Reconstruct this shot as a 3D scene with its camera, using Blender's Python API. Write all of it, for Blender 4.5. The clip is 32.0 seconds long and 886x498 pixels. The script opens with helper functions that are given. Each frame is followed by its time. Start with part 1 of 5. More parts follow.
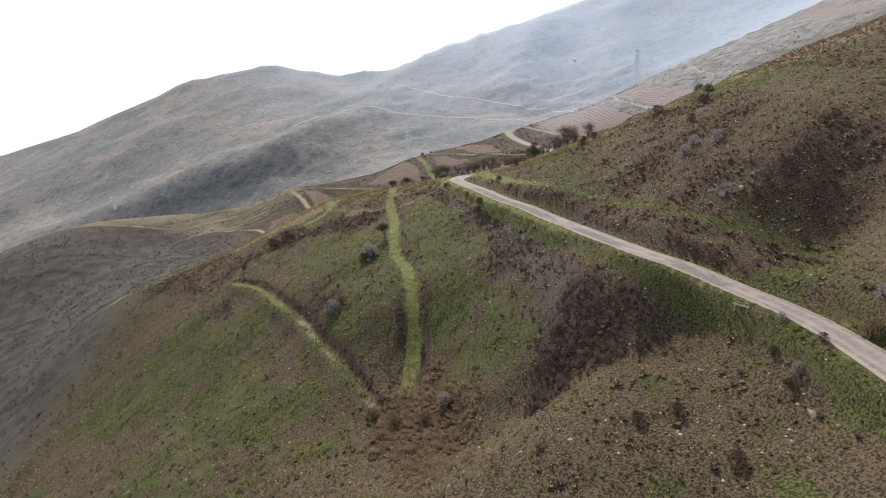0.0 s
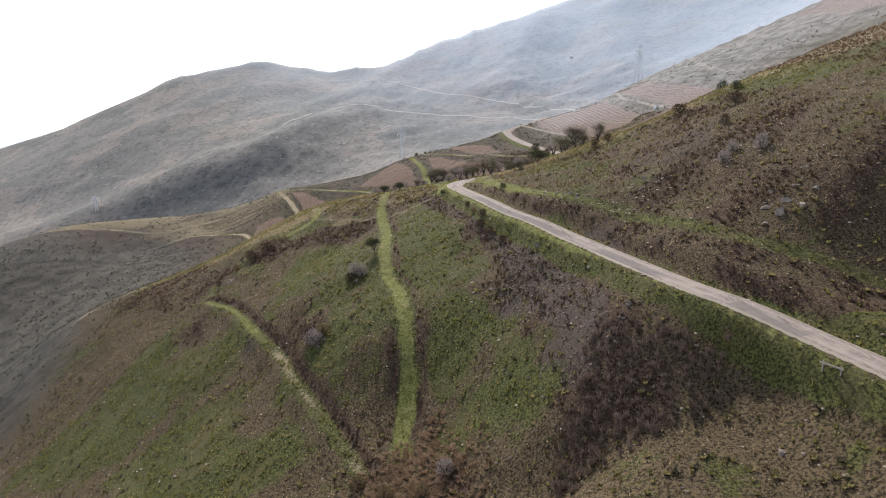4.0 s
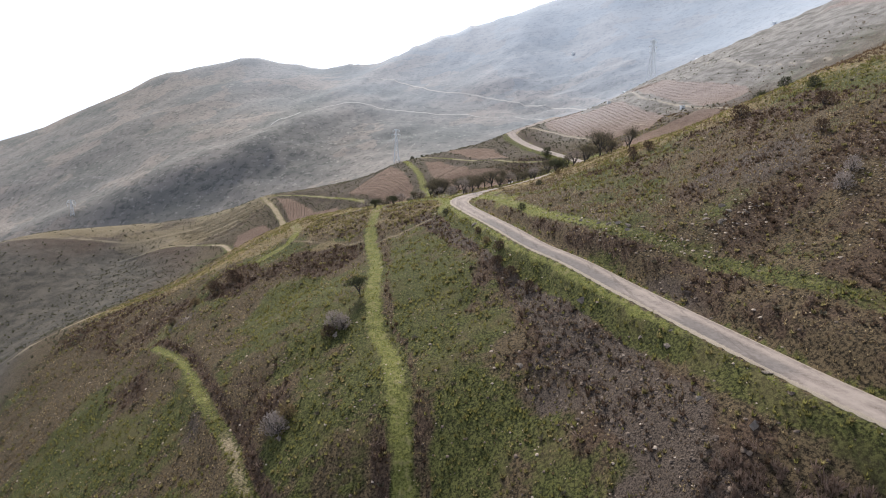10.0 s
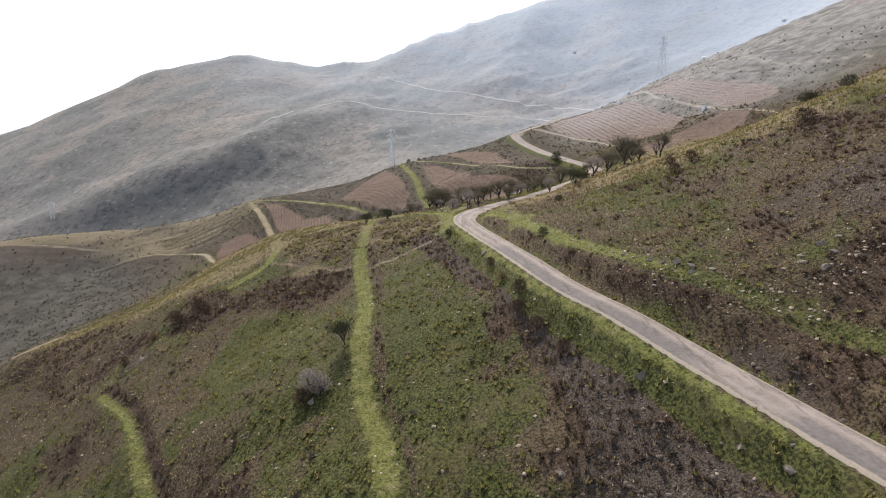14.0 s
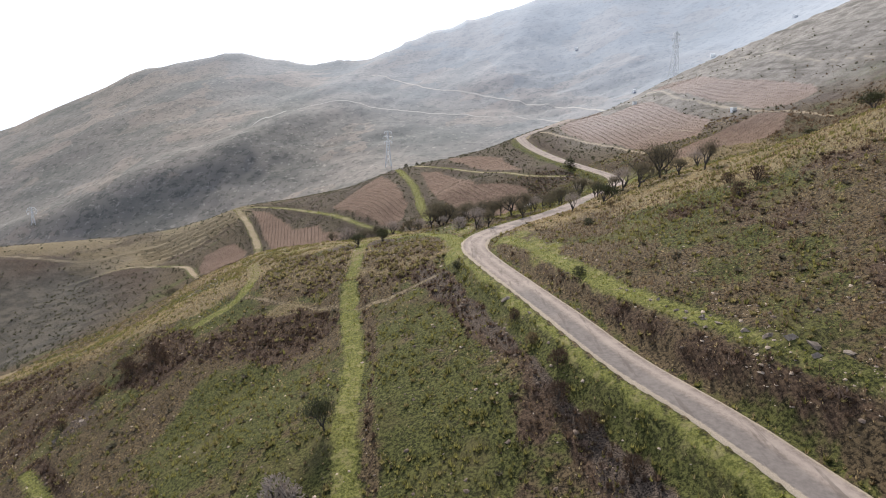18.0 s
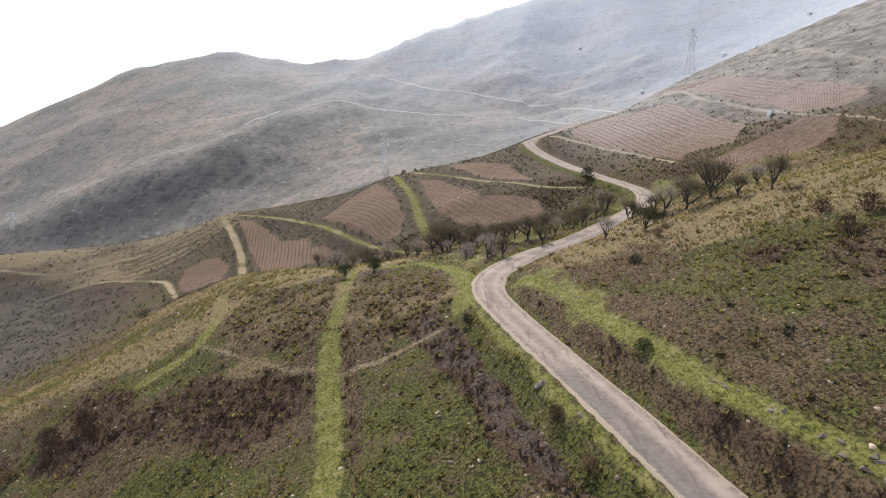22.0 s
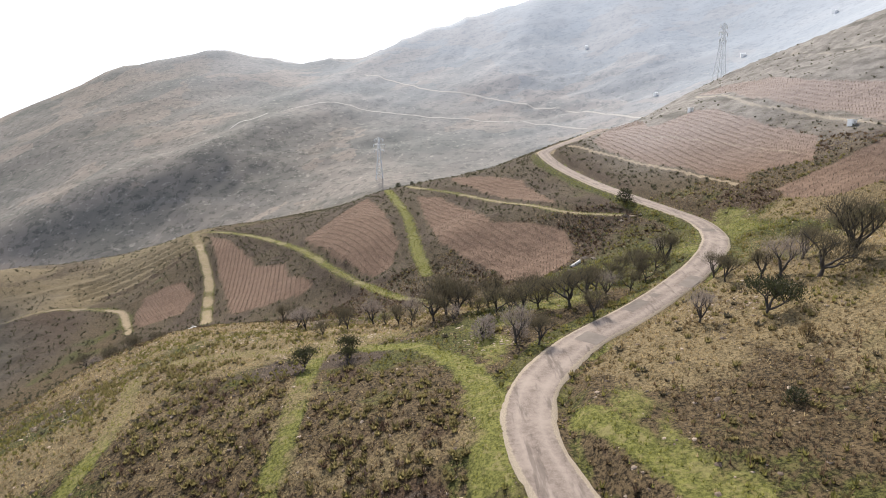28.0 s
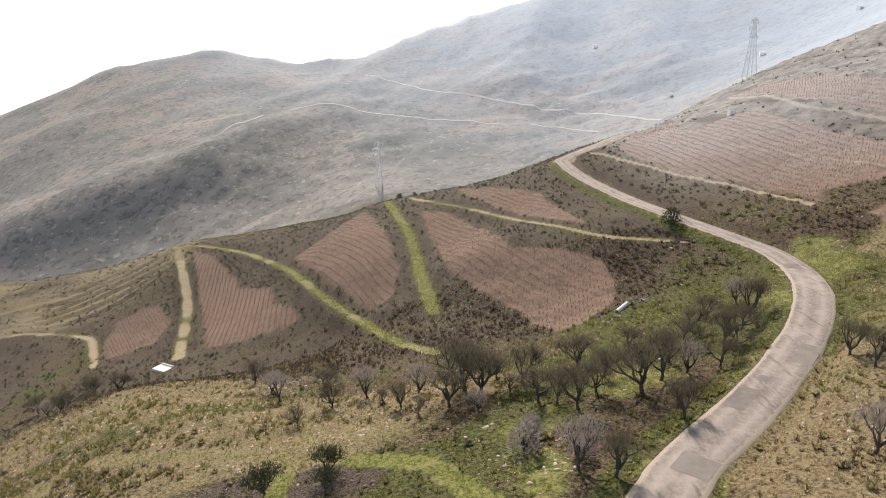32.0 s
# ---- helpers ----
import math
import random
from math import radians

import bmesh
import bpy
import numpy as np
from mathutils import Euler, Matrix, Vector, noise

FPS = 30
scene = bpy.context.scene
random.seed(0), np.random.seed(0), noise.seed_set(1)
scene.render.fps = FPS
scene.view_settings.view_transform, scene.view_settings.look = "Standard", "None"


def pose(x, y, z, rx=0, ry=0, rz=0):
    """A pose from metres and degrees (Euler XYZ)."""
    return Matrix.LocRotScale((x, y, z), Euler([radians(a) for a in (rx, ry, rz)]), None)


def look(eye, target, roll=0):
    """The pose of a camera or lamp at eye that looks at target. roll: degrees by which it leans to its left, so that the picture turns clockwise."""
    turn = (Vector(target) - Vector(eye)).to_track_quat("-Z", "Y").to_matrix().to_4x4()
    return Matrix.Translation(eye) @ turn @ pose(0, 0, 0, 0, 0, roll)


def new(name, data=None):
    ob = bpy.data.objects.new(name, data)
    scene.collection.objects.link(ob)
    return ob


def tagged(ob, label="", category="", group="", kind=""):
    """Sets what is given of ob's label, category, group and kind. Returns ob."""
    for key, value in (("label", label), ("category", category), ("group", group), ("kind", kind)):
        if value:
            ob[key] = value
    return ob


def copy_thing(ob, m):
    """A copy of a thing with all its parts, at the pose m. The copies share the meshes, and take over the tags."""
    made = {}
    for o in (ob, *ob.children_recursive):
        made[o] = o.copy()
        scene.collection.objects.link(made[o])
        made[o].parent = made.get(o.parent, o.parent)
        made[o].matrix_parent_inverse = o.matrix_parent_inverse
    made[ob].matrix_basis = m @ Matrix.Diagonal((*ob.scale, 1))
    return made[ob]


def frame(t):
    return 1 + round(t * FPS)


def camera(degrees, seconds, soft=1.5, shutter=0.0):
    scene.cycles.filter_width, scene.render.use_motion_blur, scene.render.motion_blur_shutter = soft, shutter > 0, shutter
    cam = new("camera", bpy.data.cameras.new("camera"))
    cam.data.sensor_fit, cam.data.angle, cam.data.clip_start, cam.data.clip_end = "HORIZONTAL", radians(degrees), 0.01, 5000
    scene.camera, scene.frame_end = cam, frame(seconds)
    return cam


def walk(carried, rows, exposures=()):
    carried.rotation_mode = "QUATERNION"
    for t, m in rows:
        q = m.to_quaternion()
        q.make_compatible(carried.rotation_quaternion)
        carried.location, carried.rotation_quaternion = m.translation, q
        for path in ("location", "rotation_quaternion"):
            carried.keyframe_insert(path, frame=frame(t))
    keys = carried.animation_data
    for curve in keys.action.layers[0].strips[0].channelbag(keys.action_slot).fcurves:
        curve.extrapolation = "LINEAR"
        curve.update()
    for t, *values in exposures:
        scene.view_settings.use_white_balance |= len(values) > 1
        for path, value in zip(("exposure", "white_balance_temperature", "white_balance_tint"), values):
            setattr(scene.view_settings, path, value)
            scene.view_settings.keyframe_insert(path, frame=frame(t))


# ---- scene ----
cam = camera(72.0, 32.0, soft=1.0)
PATH = [
    (0, pose(6.46, -86.93, 56.18, 78.27, 0.35, 1.69)),
    (3.5, pose(5.08, -70.50, 56.90, 78.06, 0.28, 1.13)),
    (6, pose(4.28, -57.99, 57.37, 77.96, 0.22, 0.89)),
    (9, pose(3.04, -41.92, 57.96, 77.89, 0.13, 0.69)),
    (13, pose(1.31, -19.58, 58.87, 77.78, -0.01, 0.38)),
    (14.5, pose(0.77, -11.16, 59.32, 77.72, -0.08, 0.18)),
    (16.5, pose(0.00, 0.00, 60.00, 77.64, -0.00, -0.00)),
    (19, pose(-1.06, 14.16, 60.85, 77.60, 0.03, -0.08)),
    (23, pose(-1.89, 37.61, 61.81, 77.59, -0.05, -0.24)),
    (25.5, pose(-2.31, 52.76, 62.51, 77.64, -0.21, -0.04)),
    (28, pose(-2.67, 68.20, 63.05, 77.70, -0.35, -0.39)),
    (32, pose(-4.40, 93.00, 63.80, 77.79, -0.31, -0.32)),
]
walk(cam, PATH, exposures=[(0, 0.34, 6050, 10), (14, 0.36, 6150, 10), (24, 0.42, 6350, 10), (32, 0.54, 6500, 10)])

# ---- light: thin bright overcast, the sun veiled ahead of the camera ----
SUN_AZ, SUN_EL = -8.0, 40.0
world = bpy.data.worlds.new("sky")
scene.world = world
world.use_nodes = True
wn, wl = world.node_tree.nodes, world.node_tree.links
sky = wn.new("ShaderNodeTexSky")
sky.sky_type = 'NISHITA'
sky.sun_disc = False
sky.sun_elevation = radians(SUN_EL)
sky.sun_rotation = radians(SUN_AZ)
sky.air_density, sky.dust_density, sky.ozone_density = 1.0, 0.6, 3.0
veil = wn.new("ShaderNodeMix")
veil.data_type = 'RGBA'
# the haze is thickest low in the sky
up, thick = wn.new("ShaderNodeTexCoord"), wn.new("ShaderNodeMapRange")
parts_of = wn.new("ShaderNodeSeparateXYZ")
wl.new(up.outputs["Generated"], parts_of.inputs["Vector"])
wl.new(parts_of.outputs["Z"], thick.inputs["Value"])
thick.inputs["From Min"].default_value, thick.inputs["From Max"].default_value = 0.0, 0.75
thick.inputs["To Min"].default_value, thick.inputs["To Max"].default_value = 0.95, 0.12
wl.new(thick.outputs["Result"], veil.inputs["Factor"])
veil.inputs["B"].default_value = (10.2, 10.6, 11.3, 1)
wl.new(sky.outputs["Color"], veil.inputs["A"])
wl.new(veil.outputs["Result"], wn["Background"].inputs["Color"])
wn["Background"].inputs["Strength"].default_value = 0.1
sun = new("sun", bpy.data.lights.new("sun", 'SUN'))
sun.data.energy, sun.data.angle, sun.data.color = 5.0, radians(2.5), (1.0, 0.935, 0.84)
to_sun = Vector((math.sin(radians(SUN_AZ)) * math.cos(radians(SUN_EL)), math.cos(radians(SUN_AZ)) * math.cos(radians(SUN_EL)), math.sin(radians(SUN_EL))))
sun.matrix_basis = look(to_sun * 400, (0, 0, 0))

# ---- materials ----


class Nodes:
    """A small writer of node materials."""

    def __init__(self, name):
        self.m = bpy.data.materials.new(name)
        self.m.use_nodes = True
        self.n, self.l = self.m.node_tree.nodes, self.m.node_tree.links
        self.b = self.n["Principled BSDF"]
        self.place = None

    def coords(self):
        if not self.place:
            self.place = self.n.new("ShaderNodeTexCoord").outputs["Object"]
        return self.place

    def noise(self, scale, detail=3.0, rough=0.6, stretch=None):
        t = self.n.new("ShaderNodeTexNoise")
        t.inputs["Scale"].default_value, t.inputs["Detail"].default_value, t.inputs["Roughness"].default_value = scale, detail, rough
        source = self.coords()
        if stretch:
            mp = self.n.new("ShaderNodeMapping")
            mp.inputs["Scale"].default_value = stretch
            self.l.new(source, mp.inputs["Vector"])
            source = mp.outputs["Vector"]
        self.l.new(source, t.inputs["Vector"])
        return t.outputs["Fac"]

    def ramp(self, fac, lo, hi):
        r = self.n.new("ShaderNodeMapRange")
        r.interpolation_type = 'SMOOTHSTEP'
        r.inputs["From Min"].default_value, r.inputs["From Max"].default_value = lo, hi
        self.l.new(fac, r.inputs["Value"])
        return r.outputs["Result"]

    def math(self, op, a, b):
        t = self.n.new("ShaderNodeMath")
        t.operation = op
        for k, v in enumerate((a, b)):
            if isinstance(v, (int, float)):
                t.inputs[k].default_value = v
            else:
                self.l.new(v, t.inputs[k])
        return t.outputs[0]

    def mix(self, fac, a, b):
        t = self.n.new("ShaderNodeMix")
        t.data_type = 'RGBA'
        for key, v in (("Factor", fac), ("A", a), ("B", b)):
            if isinstance(v, (int, float)):
                t.inputs[key].default_value = v
            elif isinstance(v, tuple):
                t.inputs[key].default_value = (*v, 1)
            else:
                self.l.new(v, t.inputs[key])
        return t.outputs["Result"]

    def attribute(self, name):
        t = self.n.new("ShaderNodeAttribute")
        t.attribute_name = name
        s = self.n.new("ShaderNodeSeparateColor")
        self.l.new(t.outputs["Color"], s.inputs["Color"])
        return s.outputs["Red"], s.outputs["Green"], s.outputs["Blue"]

    def random(self, island=False):
        if island:
            return self.n.new("ShaderNodeNewGeometry").outputs["Random Per Island"]
        return self.n.new("ShaderNodeObjectInfo").outputs["Random"]

    def bump(self, fac, strength, distance):
        t = self.n.new("ShaderNodeBump")
        t.inputs["Strength"].default_value, t.inputs["Distance"].default_value = strength, distance
        self.l.new(fac, t.inputs["Height"])
        self.l.new(t.outputs["Normal"], self.b.inputs["Normal"])

    def done(self, color, rough=0.9, spec=0.3, metal=0.0):
        if isinstance(color, tuple):
            self.b.inputs["Base Color"].default_value = (*color, 1)
        else:
            self.l.new(color, self.b.inputs["Base Color"])
        self.b.inputs["Roughness"].default_value = rough
        self.b.inputs["Specular IOR Level"].default_value = spec
        self.b.inputs["Metallic"].default_value = metal
        return self.m


def speckled(name, a, b, scale, rough=0.9, bump=0.4, dist=0.02, island=False, metal=0.0, spec=0.3, thin=0.0):
    """Two colours mixed by noise and by a random value for each piece. thin: the share of light that passes through a leaf."""
    k = Nodes(name)
    fac = k.mix(0.5, k.ramp(k.noise(scale), 0.3, 0.7), k.random(island))
    grain = k.noise(scale * 5, 2.0)
    if bump:
        k.bump(grain, bump, dist)
    color = k.mix(fac, a, b)
    if thin:
        leaf, both = k.n.new("ShaderNodeBsdfTranslucent"), k.n.new("ShaderNodeMixShader")
        k.l.new(color, leaf.inputs["Color"])
        both.inputs["Fac"].default_value = thin
        k.l.new(k.b.outputs["BSDF"], both.inputs[1])
        k.l.new(leaf.outputs["BSDF"], both.inputs[2])
        k.l.new(both.outputs["Shader"], k.n["Material Output"].inputs["Surface"])
    return k.done(color, rough, spec, metal)


def ground_material():
    k = Nodes("hillside_ground")
    grass, field, dirt = k.attribute("cover")
    stone, far, scrub = k.attribute("cover_too")
    far_haze, lush, straw = k.attribute("haze_and_grass")
    big, mid, fine = k.noise(0.11, 4.0), k.noise(0.7, 5.0, 0.65), k.noise(3.2, 4.0, 0.7)
    dust, chips = k.noise(11.0, 3.0, 0.7), k.noise(6.5, 2.0)

    def broken(share, by, much, lo=0.35, hi=0.65):
        return k.ramp(k.math('ADD', share, k.math('MULTIPLY', k.math('SUBTRACT', by, 0.5), much)), lo, hi)

    # dry brown earth with dead stems and pale chips
    col = k.mix(k.ramp(fine, 0.39, 0.6), (0.02, 0.015, 0.009), (0.128, 0.09, 0.049))
    col = k.mix(k.ramp(dust, 0.56, 0.72), col, (0.22, 0.16, 0.093))
    # grass, broken up by tufts and dry straw
    blades = k.mix(k.ramp(fine, 0.4, 0.62), (0.018, 0.02, 0.006), (0.108, 0.106, 0.031))
    blades = k.mix(k.math('MULTIPLY', k.ramp(dust, 0.55, 0.72), 0.7), blades, (0.2, 0.175, 0.07))
    blades = k.mix(k.math('MULTIPLY', k.ramp(big, 0.48, 0.7), 0.5), blades, (0.115, 0.088, 0.042))
    bands = k.noise(1.1, 4.0, 0.6, (0.28, 1.0, 1.0))
    col = k.mix(broken(grass, k.mix(0.5, mid, bands), 1.3, 0.32, 0.6), col, blades)
    # bare burnt scrub
    burnt = k.mix(k.ramp(fine, 0.38, 0.66), (0.03, 0.019, 0.013), (0.11, 0.07, 0.044))
    col = k.mix(broken(scrub, mid, 0.8), col, k.mix(k.math('MULTIPLY', k.ramp(dust, 0.57, 0.7), 0.8), burnt, (0.21, 0.155, 0.1)))
    # slaty scree
    scree = k.mix(k.ramp(chips, 0.38, 0.6), (0.027, 0.02, 0.015), (0.11, 0.081, 0.061))
    col = k.mix(broken(stone, fine, 0.8), col, k.mix(k.ramp(dust, 0.57, 0.72), scree, (0.185, 0.144, 0.118)))
    # tilled vineyard soil
    soil = k.mix(k.ramp(mid, 0.3, 0.7), (0.115, 0.072, 0.05), (0.185, 0.12, 0.083))
    soil = k.mix(k.ramp(dust, 0.5, 0.75), soil, (0.27, 0.19, 0.14))
    col = k.mix(field, col, soil)
    # trodden earth
    col = k.mix(broken(dirt, fine, 0.6, 0.3, 0.6), col, k.mix(k.ramp(dust, 0.35, 0.65), (0.19, 0.142, 0.088), (0.36, 0.282, 0.185)))
    # lush strips of new grass on tracks and verges
    bright = k.mix(k.ramp(fine, 0.35, 0.65), (0.066, 0.07, 0.017), (0.195, 0.188, 0.053))
    col = k.mix(broken(lush, mid, 0.8, 0.35, 0.7), col, k.mix(k.math('MULTIPLY', k.ramp(dust, 0.55, 0.72), 0.6), bright, (0.26, 0.225, 0.09)))
    col = k.mix(k.math('MULTIPLY', lush, k.math('MULTIPLY', k.ramp(mid, 0.52, 0.64), 0.6)), col, (0.28, 0.225, 0.115))
    dry = k.mix(k.ramp(fine, 0.33, 0.66), (0.075, 0.056, 0.029), (0.25, 0.188, 0.1))
    col = k.mix(k.math('MULTIPLY', broken(straw, mid, 0.9, 0.35, 0.7), 0.85), col, k.mix(k.ramp(dust, 0.56, 0.72), dry, (0.42, 0.33, 0.2)))
    # burnt garrigue of the deep valley, with the grey of its haze put into the colour
    vale, tussock, _ = k.attribute("cover_more")
    vale_grey = k.mix(k.ramp(k.noise(0.12, 6.0, 0.7), 0.4, 0.62), (0.042, 0.037, 0.029), (0.09, 0.076, 0.058))
    col = k.mix(vale, col, k.mix(k.math('MULTIPLY', k.ramp(fine, 0.5, 0.65), 0.6), vale_grey, (0.14, 0.117, 0.093)))
    # ground of the east and west ridges, paled for haze; tussock is its share
    hazed_ridge = k.mix(k.ramp(k.noise(0.2, 5.0, 0.65), 0.36, 0.64), (0.18, 0.165, 0.15), (0.32, 0.295, 0.268))
    hazed_ridge = k.mix(k.ramp(fine, 0.56, 0.66), hazed_ridge, (0.095, 0.09, 0.082))
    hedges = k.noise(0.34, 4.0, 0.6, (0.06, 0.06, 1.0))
    hazed_ridge = k.mix(k.math('MULTIPLY', k.ramp(hedges, 0.55, 0.62), 0.6), hazed_ridge, (0.105, 0.1, 0.088))
    hazed_ridge = k.mix(field, hazed_ridge, k.mix(k.ramp(mid, 0.3, 0.7), (0.27, 0.222, 0.2), (0.345, 0.292, 0.265)))
    hazed_ridge = k.mix(dirt, hazed_ridge, (0.36, 0.325, 0.28))
    col = k.mix(tussock, col, hazed_ridge)
    # garrigue of the far mountain: old fields and terraces, scrub between them; haze is put into these colours, paler
    # and bluer higher up
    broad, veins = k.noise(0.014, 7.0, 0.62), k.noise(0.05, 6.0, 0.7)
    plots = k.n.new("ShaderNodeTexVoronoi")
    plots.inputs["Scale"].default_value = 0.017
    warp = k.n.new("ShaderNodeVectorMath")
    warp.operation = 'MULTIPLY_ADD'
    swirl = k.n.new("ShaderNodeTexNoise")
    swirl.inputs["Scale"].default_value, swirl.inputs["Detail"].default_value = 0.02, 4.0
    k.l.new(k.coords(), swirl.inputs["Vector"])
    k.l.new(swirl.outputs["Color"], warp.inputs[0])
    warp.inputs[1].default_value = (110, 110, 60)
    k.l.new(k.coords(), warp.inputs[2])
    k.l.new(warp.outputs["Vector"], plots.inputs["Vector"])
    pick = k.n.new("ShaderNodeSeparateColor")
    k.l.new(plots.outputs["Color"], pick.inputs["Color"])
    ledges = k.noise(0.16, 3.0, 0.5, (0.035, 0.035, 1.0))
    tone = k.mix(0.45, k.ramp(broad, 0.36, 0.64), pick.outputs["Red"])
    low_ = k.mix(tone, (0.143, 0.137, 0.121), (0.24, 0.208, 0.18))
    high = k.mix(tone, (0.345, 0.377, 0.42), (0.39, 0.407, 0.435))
    # each second colour is the first paled and blued for haze
    haunt = k.mix(far_haze, low_, high)
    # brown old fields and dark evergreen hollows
    haunt = k.mix(k.math('MULTIPLY', k.ramp(pick.outputs["Green"], 0.7, 0.78), 0.6), haunt, k.mix(far_haze, (0.285, 0.232, 0.19), (0.385, 0.38, 0.39)))
    haunt = k.mix(k.math('MULTIPLY', k.ramp(k.noise(0.009, 5.0, 0.55), 0.52, 0.62), 0.4), haunt, k.mix(far_haze, (0.112, 0.117, 0.1), (0.3, 0.33, 0.365)))
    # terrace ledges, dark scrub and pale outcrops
    haunt = k.mix(k.math('MULTIPLY', k.ramp(ledges, 0.58, 0.63), 0.16), haunt, k.mix(far_haze, (0.27, 0.25, 0.23), (0.41, 0.42, 0.435)))
    haunt = k.mix(k.math('MULTIPLY', k.ramp(veins, 0.53, 0.6), 0.4), haunt, k.mix(far_haze, (0.108, 0.109, 0.093), (0.3, 0.325, 0.355)))
    haunt = k.mix(k.math('MULTIPLY', k.ramp(k.noise(0.17, 5.0, 0.75), 0.53, 0.58), 0.55), haunt, k.mix(far_haze, (0.076, 0.077, 0.065), (0.27, 0.295, 0.325)))
    haunt = k.mix(k.math('MULTIPLY', k.ramp(k.noise(0.21, 4.0, 0.7), 0.59, 0.64), 0.5), haunt, k.mix(far_haze, (0.39, 0.35, 0.3), (0.41, 0.425, 0.44)))
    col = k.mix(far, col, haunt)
    k.bump(k.mix(far, k.mix(0.5, k.math('ADD', k.math('MULTIPLY', fine, 0.16), k.math('MULTIPLY', mid, 0.5)), k.math('MULTIPLY', dust, 0.16)), k.math('MULTIPLY', veins, 0.5)), 0.9, 1.0)
    return k.done(col, 0.95, 0.1)


MAT = {}
MAT["ground"] = ground_material()


def asphalt_material():
    k = Nodes("worn_asphalt")
    wheel, edge, worn = k.attribute("wear")
    big, mid, fine = k.noise(0.3, 4.0), k.noise(2.2, 5.0, 0.65), k.noise(18.0, 2.0)
    col = k.mix(k.ramp(mid, 0.3, 0.7), (0.14, 0.108, 0.09), (0.25, 0.2, 0.168))
    col = k.mix(k.ramp(fine, 0.45, 0.75), col, (0.31, 0.252, 0.212))
    col = k.mix(k.math('MULTIPLY', wheel, 0.6), col, (0.37, 0.304, 0.257))
    col = k.mix(k.math('MULTIPLY', k.ramp(big, 0.45, 0.68), 0.55), col, (0.36, 0.294, 0.245))
    col = k.mix(k.math('MULTIPLY', worn, 0.85), col, k.mix(k.ramp(mid, 0.3, 0.7), (0.125, 0.107, 0.096), (0.175, 0.151, 0.136)))
    streak = k.noise(0.9, 4.0, 0.7, (1.0, 0.12, 1.0))
    col = k.mix(k.math('MULTIPLY', k.ramp(streak, 0.55, 0.66), 0.6), col, (0.11, 0.088, 0.074))
    emask = k.ramp(k.math('ADD', edge, k.math('MULTIPLY', k.math('SUBTRACT', mid, 0.5), 0.9)), 0.4, 0.7)
    col = k.mix(emask, col, k.mix(k.ramp(fine, 0.35, 0.7), (0.25, 0.2, 0.145), (0.4, 0.335, 0.26)))
    k.bump(fine, 0.5, 0.02)
    return k.done(col, 0.9, 0.1)


MAT["asphalt"] = asphalt_material()
MAT["asphalt_patch"] = speckled("dark_asphalt_patch", (0.15, 0.125, 0.108), (0.235, 0.198, 0.168), 0.8, 0.9, 0.5, 0.01, spec=0.1)
MAT["water"] = speckled("sea_water", (0.5, 0.55, 0.6), (0.56, 0.6, 0.64), 0.004, 0.25, 0.0)
MAT["bark"] = speckled("charred_bark", (0.03, 0.026, 0.023), (0.075, 0.064, 0.056), 3.0, 0.95, 0.8, 0.03)
MAT["crown"] = speckled("olive_brown_regrowth_leaves", (0.045, 0.039, 0.026), (0.155, 0.13, 0.083), 1.5, 0.85, 0.0, island=True, thin=0.4)
MAT["crown_green"] = speckled("dark_evergreen_leaves", (0.028, 0.032, 0.016), (0.075, 0.075, 0.034), 1.5, 0.8, 0.0, island=True, thin=0.25)
MAT["twigs"] = speckled("bare_grey_twigs", (0.17, 0.14, 0.122), (0.36, 0.3, 0.262), 2.0, 0.95, 0.0, island=True, thin=0.35)
MAT["heath"] = speckled("dry_brown_heath", (0.06, 0.044, 0.025), (0.26, 0.188, 0.1), 1.0, 0.95, 0.0, island=True, thin=0.55, spec=0.1)
MAT["char"] = speckled("charred_scrub", (0.03, 0.02, 0.014), (0.135, 0.088, 0.06), 1.0, 0.95, 0.0, island=True, thin=0.3, spec=0.1)
MAT["tuft"] = speckled("green_grass_tufts", (0.062, 0.06, 0.019), (0.245, 0.22, 0.072), 0.4, 0.85, 0.0, island=True, thin=0.62, spec=0.1)
MAT["straw"] = speckled("straw_grass_tufts", (0.17, 0.123, 0.06), (0.56, 0.43, 0.24), 0.4, 0.9, 0.0, island=True, thin=0.55, spec=0.1)
MAT["slate"] = speckled("grey_brown_schist", (0.06, 0.044, 0.034), (0.2, 0.15, 0.115), 2.5, 0.85, 0.6, 0.05, island=True, spec=0.1)
MAT["vine"] = speckled("pruned_vine_wood", (0.17, 0.125, 0.093), (0.36, 0.28, 0.205), 2.0, 0.95, 0.0, island=True)
MAT["steel"] = speckled("galvanised_lattice_steel", (0.55, 0.56, 0.58), (0.7, 0.71, 0.72), 1.0, 0.5, 0.0)
MAT["white_glass"] = speckled("white_insulator_glaze", (0.75, 0.75, 0.75), (0.85, 0.85, 0.85), 1.0, 0.25, 0.0)
MAT["white_paint"] = speckled("white_render", (0.76, 0.755, 0.74), (0.85, 0.845, 0.83), 2.0, 0.8, 0.3, 0.01)
MAT["concrete"] = speckled("pale_concrete", (0.5, 0.47, 0.42), (0.68, 0.65, 0.6), 2.0, 0.85, 0.4, 0.01)
MAT["galvanised"] = speckled("galvanised_pipe", (0.55, 0.55, 0.54), (0.7, 0.7, 0.69), 2.0, 0.45, 0.0, metal=0.4)
MAT["track_earth"] = speckled("pale_track_earth", (0.34, 0.32, 0.29), (0.45, 0.42, 0.385), 0.6, 0.95, 0.3, 0.05)
